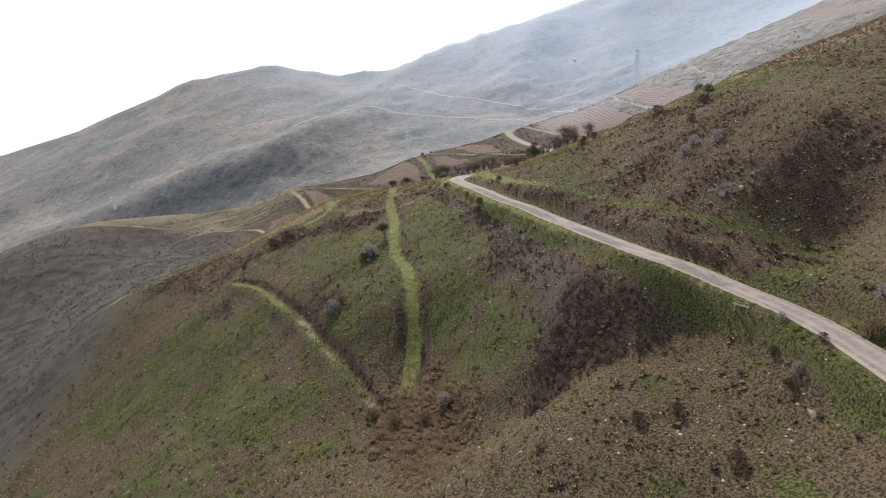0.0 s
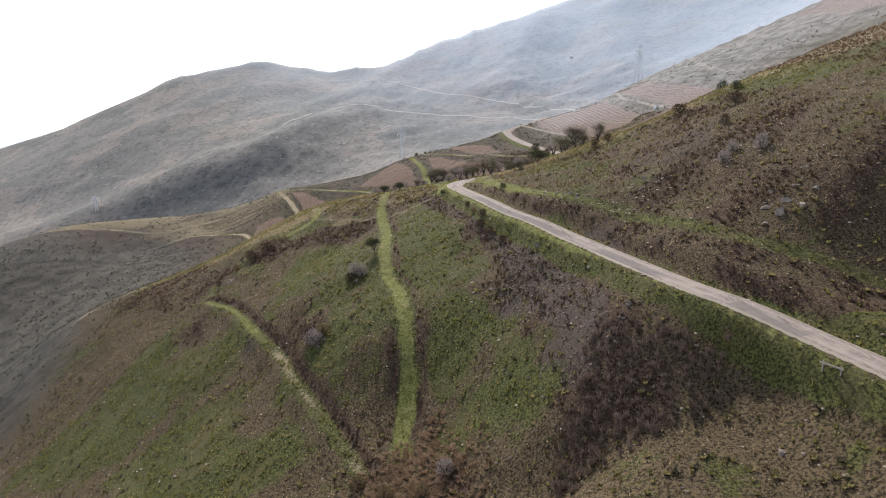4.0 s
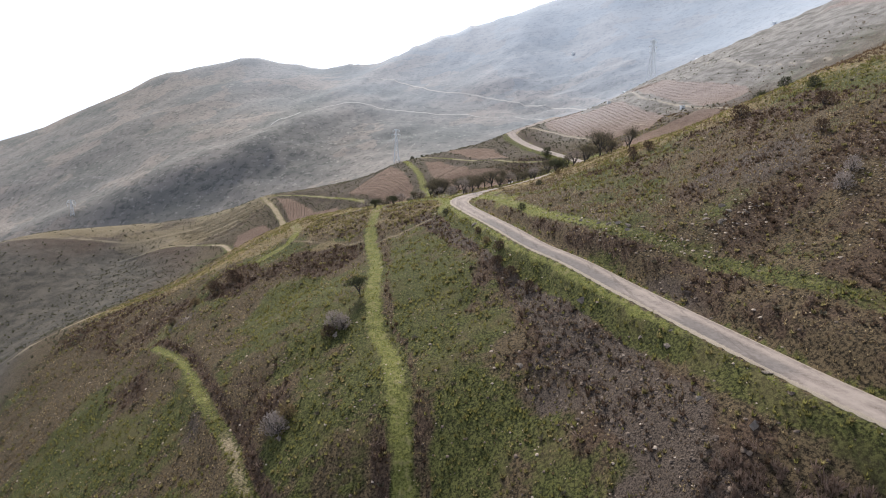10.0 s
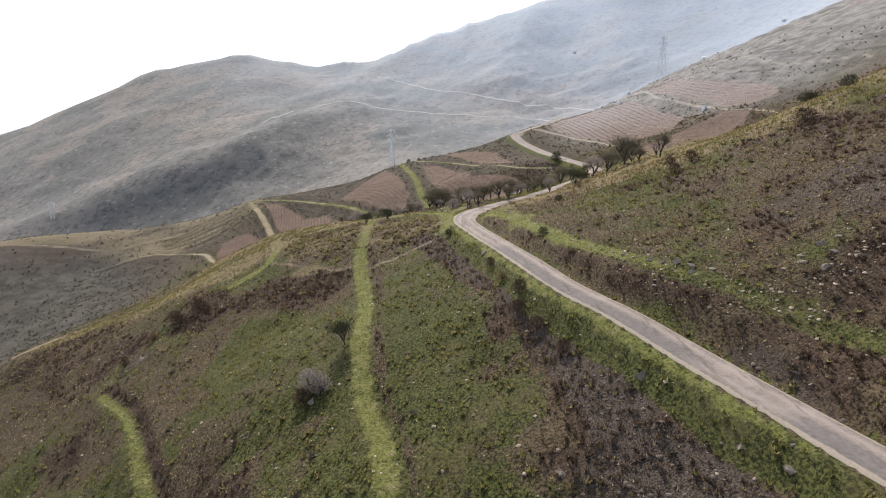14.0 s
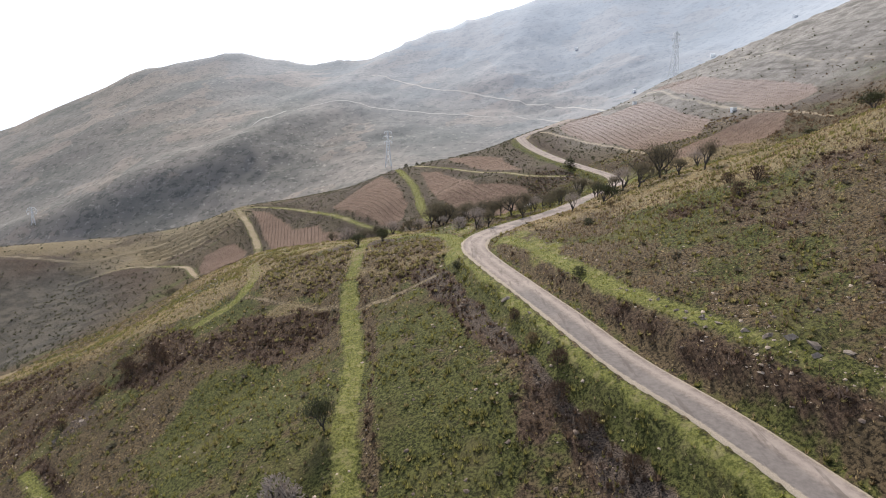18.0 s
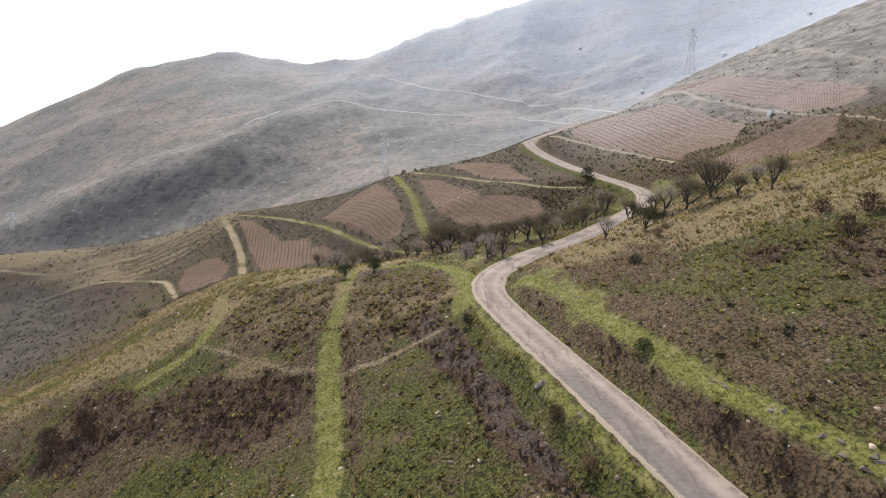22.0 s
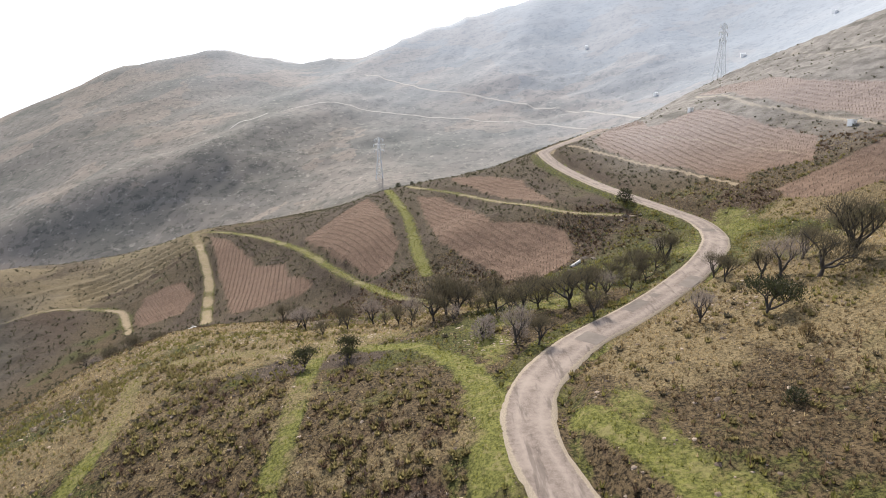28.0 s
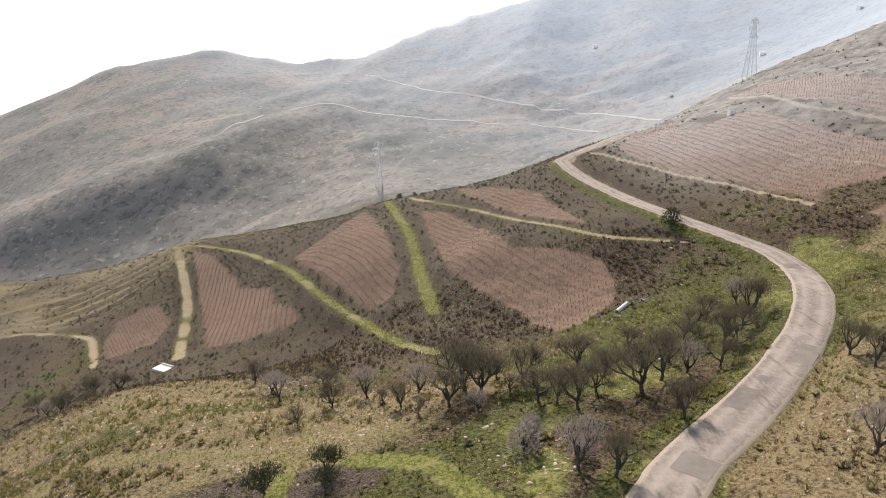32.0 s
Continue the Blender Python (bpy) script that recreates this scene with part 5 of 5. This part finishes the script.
# ---- small buildings, the ford slab, the culvert pipe ----


def box(bm, sx, sy, sz, at=(0, 0, 0), bevel=0.03):
    made_ = bmesh.ops.create_cube(bm, size=1.0, matrix=Matrix.Translation((at[0], at[1], at[2] + sz / 2)) @ Matrix.Diagonal((sx, sy, sz, 1)))
    if bevel:
        edges = {e for v in made_["verts"] for e in v.link_edges}
        bmesh.ops.bevel(bm, geom=list(edges), offset=bevel, segments=1, affect='EDGES', profile=0.5)


def cistern(x, y, sx, sy, sz, turn, label):
    hut = tagged(new("water_hut"), label, "hut")
    bm = bmesh.new()
    box(bm, sx, sy, sz + 0.5, (0, 0, -0.5))
    part("wall", bm, MAT["white_paint"], hut)
    bm = bmesh.new()
    box(bm, sx + 0.25, sy + 0.25, 0.14, (0, 0, sz + 0.003))
    part("roof", bm, MAT["white_paint"], hut, "flat white roof slab")
    bm = bmesh.new()
    box(bm, 0.7, 0.06, min(1.5, sz * 0.8), (0, -sy / 2 - 0.02, 0.05), 0.01)
    part("door", bm, MAT["galvanised"], hut, "grey metal door")
    hut.matrix_basis = Matrix.Translation(spot(x, y)) @ pose(0, 0, 0, 0, 0, turn)
    return hut


WHITE = "small white rendered water hut at the edge of a vineyard"
cistern(96, 216.2, 1.6, 1.3, 1.2, 25, WHITE)
cistern(82, 278, 1.4, 1.2, 1.2, 10, WHITE)


def farmhouse(x, y, sx, sy, sz, turn):
    house = tagged(new("house"), "small far white farm shed on the mountain, its roof white for sun glint", "house", "far farmhouses")
    bm = bmesh.new()
    box(bm, sx, sy, sz + 2, (0, 0, -2))
    part("wall", bm, MAT["white_paint"], house)
    bm = bmesh.new()
    v = [bm.verts.new(p) for p in ((-sx * 0.55, -sy * 0.55, sz), (sx * 0.55, -sy * 0.55, sz), (sx * 0.55, sy * 0.55, sz), (-sx * 0.55, sy * 0.55, sz), (-sx * 0.55, 0, sz + sy * 0.3), (sx * 0.55, 0, sz + sy * 0.3))]
    for f_ in ((0, 1, 5, 4), (2, 3, 4, 5), (0, 4, 3), (1, 2, 5), (3, 2, 1, 0)):
        bm.faces.new([v[i] for i in f_])
    # the sun's glint on the roof is put in as white paint
    part("roof", bm, MAT["white_paint"], house, "white roof standing in for a sun glint")
    house.matrix_basis = Matrix.Translation(spot(x, y)) @ pose(0, 0, 0, 0, 0, turn)


farmhouse(151, 733, 3.2, 2.6, 2.2, 10)
farmhouse(238, 571, 3.4, 2.4, 1.9, -15)
farmhouse(305, 568, 3.4, 2.6, 2.0, 20)
farmhouse(166, 556, 2.8, 2.2, 1.8, 30)

slab = tagged(new("concrete_slab"), "pale concrete slab where the track meets the stream bed", "slab")
bm = bmesh.new()
box(bm, 4.4, 3.0, 0.5, (0, 0, -0.28), 0.04)
part("slab", bm, MAT["concrete"], slab)
bm = bmesh.new()
box(bm, 4.4, 0.3, 0.3, (0, 1.34, 0.224), 0.03)
part("kerb", bm, MAT["concrete"], slab)
slab.matrix_basis = Matrix.Translation(spot(-73, 235.5) + Vector((0, 0, 0.45))) @ pose(0, 0, 0, 4, 0, -28)

pipe = tagged(new("drain_pipe"), "short pale drain pipe lying among stones by the stream", "pipe")
v, q = tube([(0, -1.5, 0), (0, 0, 0), (0, 1.5, 0)], [0.34] * 3, 20)
vi, qi = tube([(0, -1.5, 0), (0, 0, 0), (0, 1.5, 0)], [0.28] * 3, 20)
made("pipe_wall", v, q, MAT["concrete"], pipe, "", True)
made("pipe_bore", vi, qi[:, ::-1], MAT["concrete"], pipe, "", True)
rim_v = np.vstack([v[:20], vi[:20], v[-20:], vi[-20:]])
k20 = np.arange(20)
made("pipe_rim", rim_v, np.vstack([np.c_[k20, (k20 + 1) % 20, (k20 + 1) % 20 + 20, k20 + 20], np.c_[k20 + 40, (k20 + 1) % 20 + 40, (k20 + 1) % 20 + 60, k20 + 60]]), MAT["concrete"], pipe)
pipe.matrix_basis = Matrix.Translation(spot(24.2, 183.8) + Vector((0, 0, 0.25))) @ pose(0, 0, 0, 14, 0, -48)

rail = tagged(new("wooden_rail"), "low weathered wooden rail at the head of the gully", "rail")
for s in (-0.9, 0.9):
    bm = bmesh.new()
    box(bm, 0.13, 0.13, 1.2, (s, 0, -0.4), 0.015)
    part("post", bm, MAT["rail_wood"], rail)
bm = bmesh.new()
box(bm, 2.4, 0.07, 0.2, (0, -0.103, 0.5), 0.012)
part("board", bm, MAT["rail_wood"], rail)
rail.matrix_basis = Matrix.Translation(spot(42.6, -10.2)) @ pose(0, 0, 0, 0, 0, -62)

# ---- tracks across the far slopes ----


def far_track(line, half, label):
    run = spline([(a, b, 0) for a, b in line], 2.5)
    t = np.gradient(run[:, :2], axis=0)
    t /= np.hypot(t[:, 0], t[:, 1])[:, None]
    nn = np.c_[t[:, 1], -t[:, 0]]
    rows_ = [run[:, :2] + nn * s * half for s in (-1, 0, 1)]
    vv = np.stack([np.c_[p, land(p[:, 0], p[:, 1]) + 0.12] for p in rows_], 1).reshape(-1, 3)
    kk = np.arange(len(vv)).reshape(-1, 3)
    qq = np.stack([kk[:-1, :-1], kk[:-1, 1:], kk[1:, 1:], kk[1:, :-1]], -1).reshape(-1, 4)
    ob = made("dirt_track", vv, qq, MAT["track_earth"])
    return tagged(ob, label, "track", kind="structure")


FAR_DIRT = "pale dirt track cut across the far mountainside"
far_track([(-87, 792), (-50, 754), (-13, 700), (25, 668), (54, 636), (80, 610)], 1.1, FAR_DIRT)
far_track([(-183, 605), (-163, 638), (-147, 655), (-123, 660), (-74, 648), (-21, 618), (35, 592), (81, 558), (106, 522)], 1.0, FAR_DIRT)
far_track([(80, 610), (103, 590), (120, 560), (134, 520), (140, 498)], 1.2, FAR_DIRT)

# ---- repairs in the asphalt ----


def asphalt_patch(at, length, left, right):
    """A darker repair from at metres along the road, between two offsets from its middle."""
    i = np.where((along >= at) & (along <= at + length))[0]
    a = np.linspace(left, right, 5)
    rows_ = []
    for o in a:
        jag = 0.06 * value_noise(along[i] * 3, along[i] * 0 + o * 9, 1.0, 131)
        rows_.append(np.c_[road_fine[i, :2] + nor[i] * (o + jag)[:, None], road_fine[i, 2] + 0.03 - 0.012 * o * o + 0.012])
    vv = np.stack(rows_, 1).reshape(-1, 3)
    kk = np.arange(len(vv)).reshape(-1, 5)
    qq = np.stack([kk[:-1, :-1], kk[:-1, 1:], kk[1:, 1:], kk[1:, :-1]], -1).reshape(-1, 4)
    return made("asphalt_patch", vv, qq, MAT["asphalt_patch"], road, "darker asphalt repair")


def road_at(x, y):
    return float(along[np.argmin((road_fine[:, 0] - x) ** 2 + (road_fine[:, 1] - y) ** 2)])


# x, y where it begins, length, offsets to the right of the middle
REPAIRS = [(14, 133, 3.4, -0.9, 1.9), (22.5, 141.5, 5.0, -1.9, -0.1), (31, 149.6, 5.2, 0.2, 2.1), (44, -4, 10.0, -1.9, -0.4), (49.4, 180, 3.0, -1.6, 0.8), (26.5, 145.6, 1.6, -1.2, -0.2)]
for x, y, length, left, right in REPAIRS:
    asphalt_patch(road_at(x, y), length, left, right)

# ---- what nobody could count: tufts, scrub, stalks and stones, each kind one mesh ----


def scattered(name, label, category, shape_v, shape_f, x, y, size, squash, material, sink=0.02, lean=0.12):
    """Copies of one small shape over the ground, turned, sized and leaned at random."""
    k = len(x)
    t = rng.uniform(0, 6.28, k)
    jit = rng.uniform(0.75, 1.25, (k, len(shape_v)))
    sx = shape_v[None, :, 0] * jit
    sy = shape_v[None, :, 1] * jit
    sz = shape_v[None, :, 2] * (0.8 + 0.4 * rng.uniform(0, 1, (k, len(shape_v))))
    lx, ly = rng.normal(0, lean, (k, 1)), rng.normal(0, lean, (k, 1))
    px = (sx * np.cos(t)[:, None] - sy * np.sin(t)[:, None] + lx * sz) * size[:, None] + x[:, None]
    py = (sx * np.sin(t)[:, None] + sy * np.cos(t)[:, None] + ly * sz) * size[:, None] + y[:, None]
    pz = sz * (size * squash)[:, None] + (land(x, y) - sink)[:, None]
    f_ = (shape_f[None] + np.arange(k)[:, None, None] * len(shape_v)).reshape(-1, shape_f.shape[1])
    ob = made(name, np.stack([px, py, pz], -1).reshape(-1, 3), f_, material)
    return tagged(ob, label, category, kind="stuff")


def tuft_shape(blades, r, flare, seed):
    g = np.random.default_rng(seed)
    v, f_ = [], []
    for k in range(blades):
        a = k * 6.28 / blades + g.uniform(-0.4, 0.4)
        root, tip = g.uniform(0, r * 0.5), r * flare * g.uniform(0.6, 1.2)
        side = np.array((-math.sin(a), math.cos(a), 0)) * r * 0.42
        base_ = np.array((math.cos(a) * root, math.sin(a) * root, 0))
        v += [base_ - side, base_ + side, np.array((math.cos(a) * tip, math.sin(a) * tip, g.uniform(0.7, 1.1)))]
        f_.append((3 * k, 3 * k + 1, 3 * k + 2))
    return np.array(v), np.array(f_)


def stone_shape():
    v = np.array([(-1, -0.8, -0.3), (1, -0.7, -0.3), (0.9, 0.8, -0.3), (-0.8, 0.9, -0.3), (-0.7, -0.5, 0.5), (0.6, -0.6, 0.45), (0.7, 0.4, 0.6), (-0.5, 0.6, 0.4)]) * 0.5
    return v, np.array([(4, 5, 6, 7), (0, 1, 5, 4), (1, 2, 6, 5), (2, 3, 7, 6), (3, 0, 4, 7)])


def field_of(count, x0, x1, y0, y1):
    return rng.uniform(x0, x1, count), rng.uniform(y0, y1, count)


def keep(x, y, chance):
    ok = rng.uniform(0, 1, len(x)) < chance
    return x[ok], y[ok]


GX = (-112, 92, -34, 214)
x, y = field_of(540000, *GX)
dr, z_, hand = nearest(x, y, road_run)
off_road = dr > 2.45
g, fl, di, st, fa, sc = cover(x, y)
lu, sw = lushness(x, y), strawness(x, y)
clump = np.clip(0.5 + 0.75 * fractal(x, y, 1.3, 201), 0, 1)
tint, mottle = fractal(x, y, 11, 207), fractal(x, y, 5, 209)
low = 0.5 + 0.5 * fractal(x, y, 5, 211)
size, dice = rng.uniform(0, 1, len(x)), rng.uniform(0, 1, (8, len(x)))
open_ground = off_road & (fl < 0.5) & (di < 0.45)

ok = open_ground & (dice[0] < np.clip(g - 0.12, 0, 1) * (0.05 + 0.6 * clump ** 1.5) * smooth(0.55, 0.15, tint) * smooth(-0.55, 0.1, mottle)) & (lu < 0.5)
scattered("grass_tufts", "short olive-green grass tufts over the slopes", "grass", *tuft_shape(6, 0.5, 1.4, 1), x[ok], y[ok], 0.17 + 0.4 * size[ok] ** 2, 1.0, MAT["tuft"])
tall = (hand > 0) & (dr > 2.5) & (dr < 3.7) & (y > 35) & (y < 112) & (dice[1] < 0.5 * low)
ok = open_ground & tall | open_ground & (lu < 0.6) & (mottle < 0.12 + 0.5 * sw) & ((dice[1] < np.clip(0.75 - g, 0.16, 1) * 0.36) | (dice[1] < 0.75 * sw) | (tint > 0.36) & (dice[1] < 0.2))
scattered("straw_tufts", "dry straw-coloured grass tufts between the scrub", "grass", *tuft_shape(4, 0.34, 1.4, 2), x[ok], y[ok], 0.11 + 0.28 * size[ok] ** 2, 1.0, MAT["straw"])
ok = open_ground & (dr > 3.2) & (lu < 0.4) & (dice[2] < (0.03 + 0.5 * np.clip(0.7 - g, 0, 1)) * low)
scattered("heath_clumps", "low brown heath and thyme clumps over the slopes", "scrub", *tuft_shape(7, 0.6, 1.3, 3), x[ok], y[ok], 0.12 + 0.28 * size[ok] ** 3, 0.9, MAT["heath"])
ok = open_ground & (dr > 3.6) & (lu < 0.4) & (dice[3] < np.clip(sc - 0.22, 0, 1) * 0.45 * (0.3 + low))
scattered("charred_scrub", "fire-blackened scrub in dark patches", "scrub", *tuft_shape(9, 0.5, 1.5, 4), x[ok], y[ok], 0.16 + 0.5 * size[ok] ** 4, 1.0, MAT["char"])
ok = open_ground & (lu < 0.4) & (((x > 16) & (hand > 0) & (dr > 6) & (y > 12) & (y < 118) & (dice[4] < 0.42 * low)) | (dice[4] < 0.2 * np.clip(sc - 0.2, 0, 1)))
scattered("dead_stalks", "upright dead rockrose stalks on the burnt slopes", "scrub", *tuft_shape(4, 0.2, 1.6, 5), x[ok], y[ok], 0.25 + 0.35 * size[ok] ** 2, 1.1, MAT["stalk"])
ok = open_ground & (dr > 2.8) & (dice[5] < 0.03 + 0.45 * np.clip(st - 0.15, 0, 1)) & (lu < 0.6)
scattered("loose_stones", "loose angular schist stones scattered on the slopes", "stones", *stone_shape(), x[ok], y[ok], 0.09 + 0.45 * size[ok] ** 7 + 0.1 * size[ok], 0.8, MAT["slate"], 0.02, 0.2)
pale = np.maximum(blobs(x, y, [(-40, 172, 22, 12), (-26, 157, 14, 9), (-50, 150, 14, 8), (-18, 148, 9, 5), (-12, 162, 10, 6), (4, 137, 5, 4), (30, 134, 6, 6), (40, 47, 6, 5), (26, 60, 2, 8), (32, 50, 2.5, 6), (58, 44, 8, 8)]), 0.12)
pale = np.maximum(pale, 0.3 * blobs(x, y, [(32, -24, 16, 10), (14, -26, 10, 7), (60, 28, 16, 16), (54, 58, 14, 14)]))
ok = open_ground & (dr > 2.8) & (dice[6] < 0.5 * pale ** 1.5 * clump + 0.004) & (lu < 0.7)
scattered("pale_rubble", "pale pinkish stones strewn over the slopes", "stones", *stone_shape(), x[ok], y[ok], 0.14 + 0.4 * size[ok] ** 5, 0.7, MAT["rubble"], 0.02, 0.2)

ok = open_ground & (lu < 0.4) & (rng.uniform(0, 1, len(x)) < np.maximum(0.055 * plot_share(x, y, PLOTS[:2]), 0.1 * np.maximum(blobs(x, y, [(-44, 150, 12, 8)]), 0.12 * low)))
scattered("tussocks", "rounded olive-brown grass tussocks on the crest of the spur", "grass", *tuft_shape(12, 0.7, 1.1, 15), x[ok], y[ok], 0.32 + 0.4 * size[ok], 0.75, MAT["tussock"])
knot = 0.5 + 0.5 * fractal(x, y, 7, 241)
ok = open_ground & (dr > 3.6) & (lu < 0.4) & (dice[7] < 0.035 * np.clip(knot - 0.35, 0, 1) * (1 - 0.6 * np.clip(g, 0, 1)))
scattered("low_bushes", "small dark brown and olive bushes dotted over the slopes", "scrub", *tuft_shape(16, 0.75, 1.1, 14), x[ok], y[ok], 0.2 + 0.5 * size[ok] ** 3, 0.65, MAT["crown"])



def wand_shape(count, seed, tall=1.0, wide=0.45, thick=0.035):
    """A dead bush: thin stems that fork outwards."""
    g = np.random.default_rng(seed)
    v, f_ = [], []
    for k in range(count):
        a, reach = g.uniform(0, 6.28), g.uniform(0.2, 1.0) * wide
        root = np.array((math.cos(a), math.sin(a), 0)) * 0.08
        tip = np.array((math.cos(a) * reach, math.sin(a) * reach, tall * g.uniform(0.55, 1.0)))
        elbow = root * 0.4 + tip * 0.6 + g.normal(0, 0.05, 3)
        side = np.array((-math.sin(a), math.cos(a), 0)) * thick
        for p, q, s in ((root, elbow, 1.0), (elbow, tip, 0.8), (elbow, tip + g.normal(0, 0.16, 3), 0.8)):
            i = len(v)
            v += [p - side * s, p + side * s, q]
            f_.append((i, i + 1, i + 2))
    return np.array(v), np.array(f_)


THICKET = [(19.5, 0), (22, 8), (27, 10.5), (33, 5), (37.5, 0), (37, -4), (30, -6.5), (22, -9), (15, -10.5), (14, -8)]
bx, by = field_of(2000, 0, 42, -16, 14)
ok = inside_polygon(bx + 1.5 * fractal(bx, by, 5, 361), by + 1.5 * fractal(bx, by, 5, 363), THICKET) & (nearest(bx, by, road_run)[0] > 4)
scattered("dead_thicket", "dense thicket of dead reddish-brown shrubs in the gully", "scrub", *wand_shape(22, 5), bx[ok], by[ok], rng.uniform(0.5, 1.2, ok.sum()), 1.0, MAT["thicket"], 0.05, 0.1)
bx, by = field_of(4200, -12, 12, -24, 16)
ok = rng.uniform(0, 1, len(bx)) < blobs(bx, by, [(-1, 2, 7, 9), (3, -9, 5, 9), (1.5, 12, 2, 7)])
scattered("dry_bracken", "rust-brown dry bracken where the strips meet the gully", "scrub", *wand_shape(16, 6, 0.7, 0.6, 0.06), bx[ok], by[ok], rng.uniform(0.5, 1.2, ok.sum()), 0.8, MAT["bracken"], 0.04, 0.2)
bx, by = field_of(6000, -70, 40, 20, 140)
gb, fb, db_, sb, ab, cb = cover(bx, by)
ok = (nearest(bx, by, road_run)[0] > 4.2) & (lushness(bx, by) < 0.3) & (rng.uniform(0, 1, len(bx)) < 0.55 * np.clip(cb - 0.35, 0, 1))
scattered("dead_shrubs", "leafless dead shrubs in the dark patches of the slopes", "scrub", *wand_shape(20, 8, 0.8, 0.7, 0.04), bx[ok], by[ok], rng.uniform(0.6, 1.4, ok.sum()), 0.9, MAT["thicket"], 0.05, 0.15)

# new grass along the verges, the bank and the strips
x, y = field_of(330000, -64, 62, -34, 215)
d = nearest(x, y, road_run)[0]
ok = (d > 2.3) & (rng.uniform(0, 1, len(x)) < 0.95 * np.clip(lushness(x, y) - 0.12, 0, 1) * np.clip(0.62 + 0.8 * fractal(x, y, 1.6, 371), 0.1, 1))
scattered("verge_grass", "bright yellow-green grass along the road and the strips", "grass", *tuft_shape(4, 0.4, 1.5, 6), x[ok], y[ok], 0.1 + 0.22 * rng.uniform(0, 1, ok.sum()) ** 2, 1.0, MAT["verge"])
ok = (d > 2.2) & (d < 2.9) & (rng.uniform(0, 1, len(x)) < 0.2)
scattered("road_gravel", "loose gravel along the crumbling edge of the asphalt", "gravel", *stone_shape(), x[ok], y[ok], rng.uniform(0.06, 0.18, ok.sum()), 0.6, MAT["slate"], 0.0)

# the slopes beyond the spur


def beyond_any(x, y):
    return smooth(178, 196, y - 0.12 * np.maximum(0, x))


x, y = field_of(240000, -190, 160, 172, 400)
g, fl, di, st, fa, sc = cover(x, y)
d = nearest(x, y, road_run)[0]
on_track = np.min([nearest(x, y, run)[0] - half for run, half in TRACKS], 0) < 0.3
patchy = 0.5 + 0.5 * fractal(x, y, 12, 221)
size = rng.uniform(0, 1, len(x))
ok = (fl < 0.5) & (di < 0.3) & (d > 4.5) & ~on_track & (rng.uniform(0, 1, len(x)) < (0.1 + 0.55 * patchy ** 2) * (1 - 1.15 * ridge_haze_share(x, y)) * (1 - 0.7 * smooth(-95, -120, x)) * beyond_any(x, y))
scattered("slope_scrub", "dark brown and grey scrub on the banks between vineyards", "scrub", *tuft_shape(7, 0.6, 1.3, 7), x[ok], y[ok], 0.16 + 0.75 * size[ok] ** 4, 0.8, MAT["scrub_far"])
edge = (fl < 0.5) & (d > 3) & ((g > 0.75) | on_track) & (di < 0.5)
ok = edge & (rng.uniform(0, 1, len(x)) < 0.8)
scattered("track_grass", "yellow-green grass on the vineyard tracks", "grass", *tuft_shape(5, 0.5, 1.4, 8), x[ok], y[ok], rng.uniform(0.15, 0.34, ok.sum()), 0.8, MAT["verge"])

# the hill above the road
x, y = field_of(110000, 88, 200, 10, 230)
g, fl, di, st, fa, sc = cover(x, y)
patchy = 0.5 + 0.5 * fractal(x, y, 10, 227)
size = rng.uniform(0, 1, len(x))
ok = (fl < 0.5) & (rng.uniform(0, 1, len(x)) < (0.15 + 0.5 * patchy) * (1 - 0.95 * smooth(175, 210, y + 0.4 * (x - 100))))
scattered("hill_scrub", "olive-brown scrub on the hill above the road", "scrub", *tuft_shape(6, 0.6, 1.3, 12), x[ok], y[ok], 0.2 + 0.6 * size[ok] ** 4, 0.9, MAT["stalk"])

# the dark valley west of the spur
x, y = field_of(110000, -340, -100, 30, 430)
g, fl, di, st, fa, sc = cover(x, y)
patchy = 0.5 + 0.5 * fractal(x, y, 15, 225)
size = rng.uniform(0, 1, len(x))
ok = (fl < 0.5) & (di < 0.3) & (fa < 0.8) & (rng.uniform(0, 1, len(x)) < 0.06 + 0.4 * patchy ** 2)
scattered("valley_scrub", "grey-brown scrub on the valley slopes west of the spur", "scrub", *tuft_shape(7, 0.6, 1.3, 10), x[ok], y[ok], 0.22 + 1.0 * size[ok] ** 6, 0.7, MAT["scrub_far"])
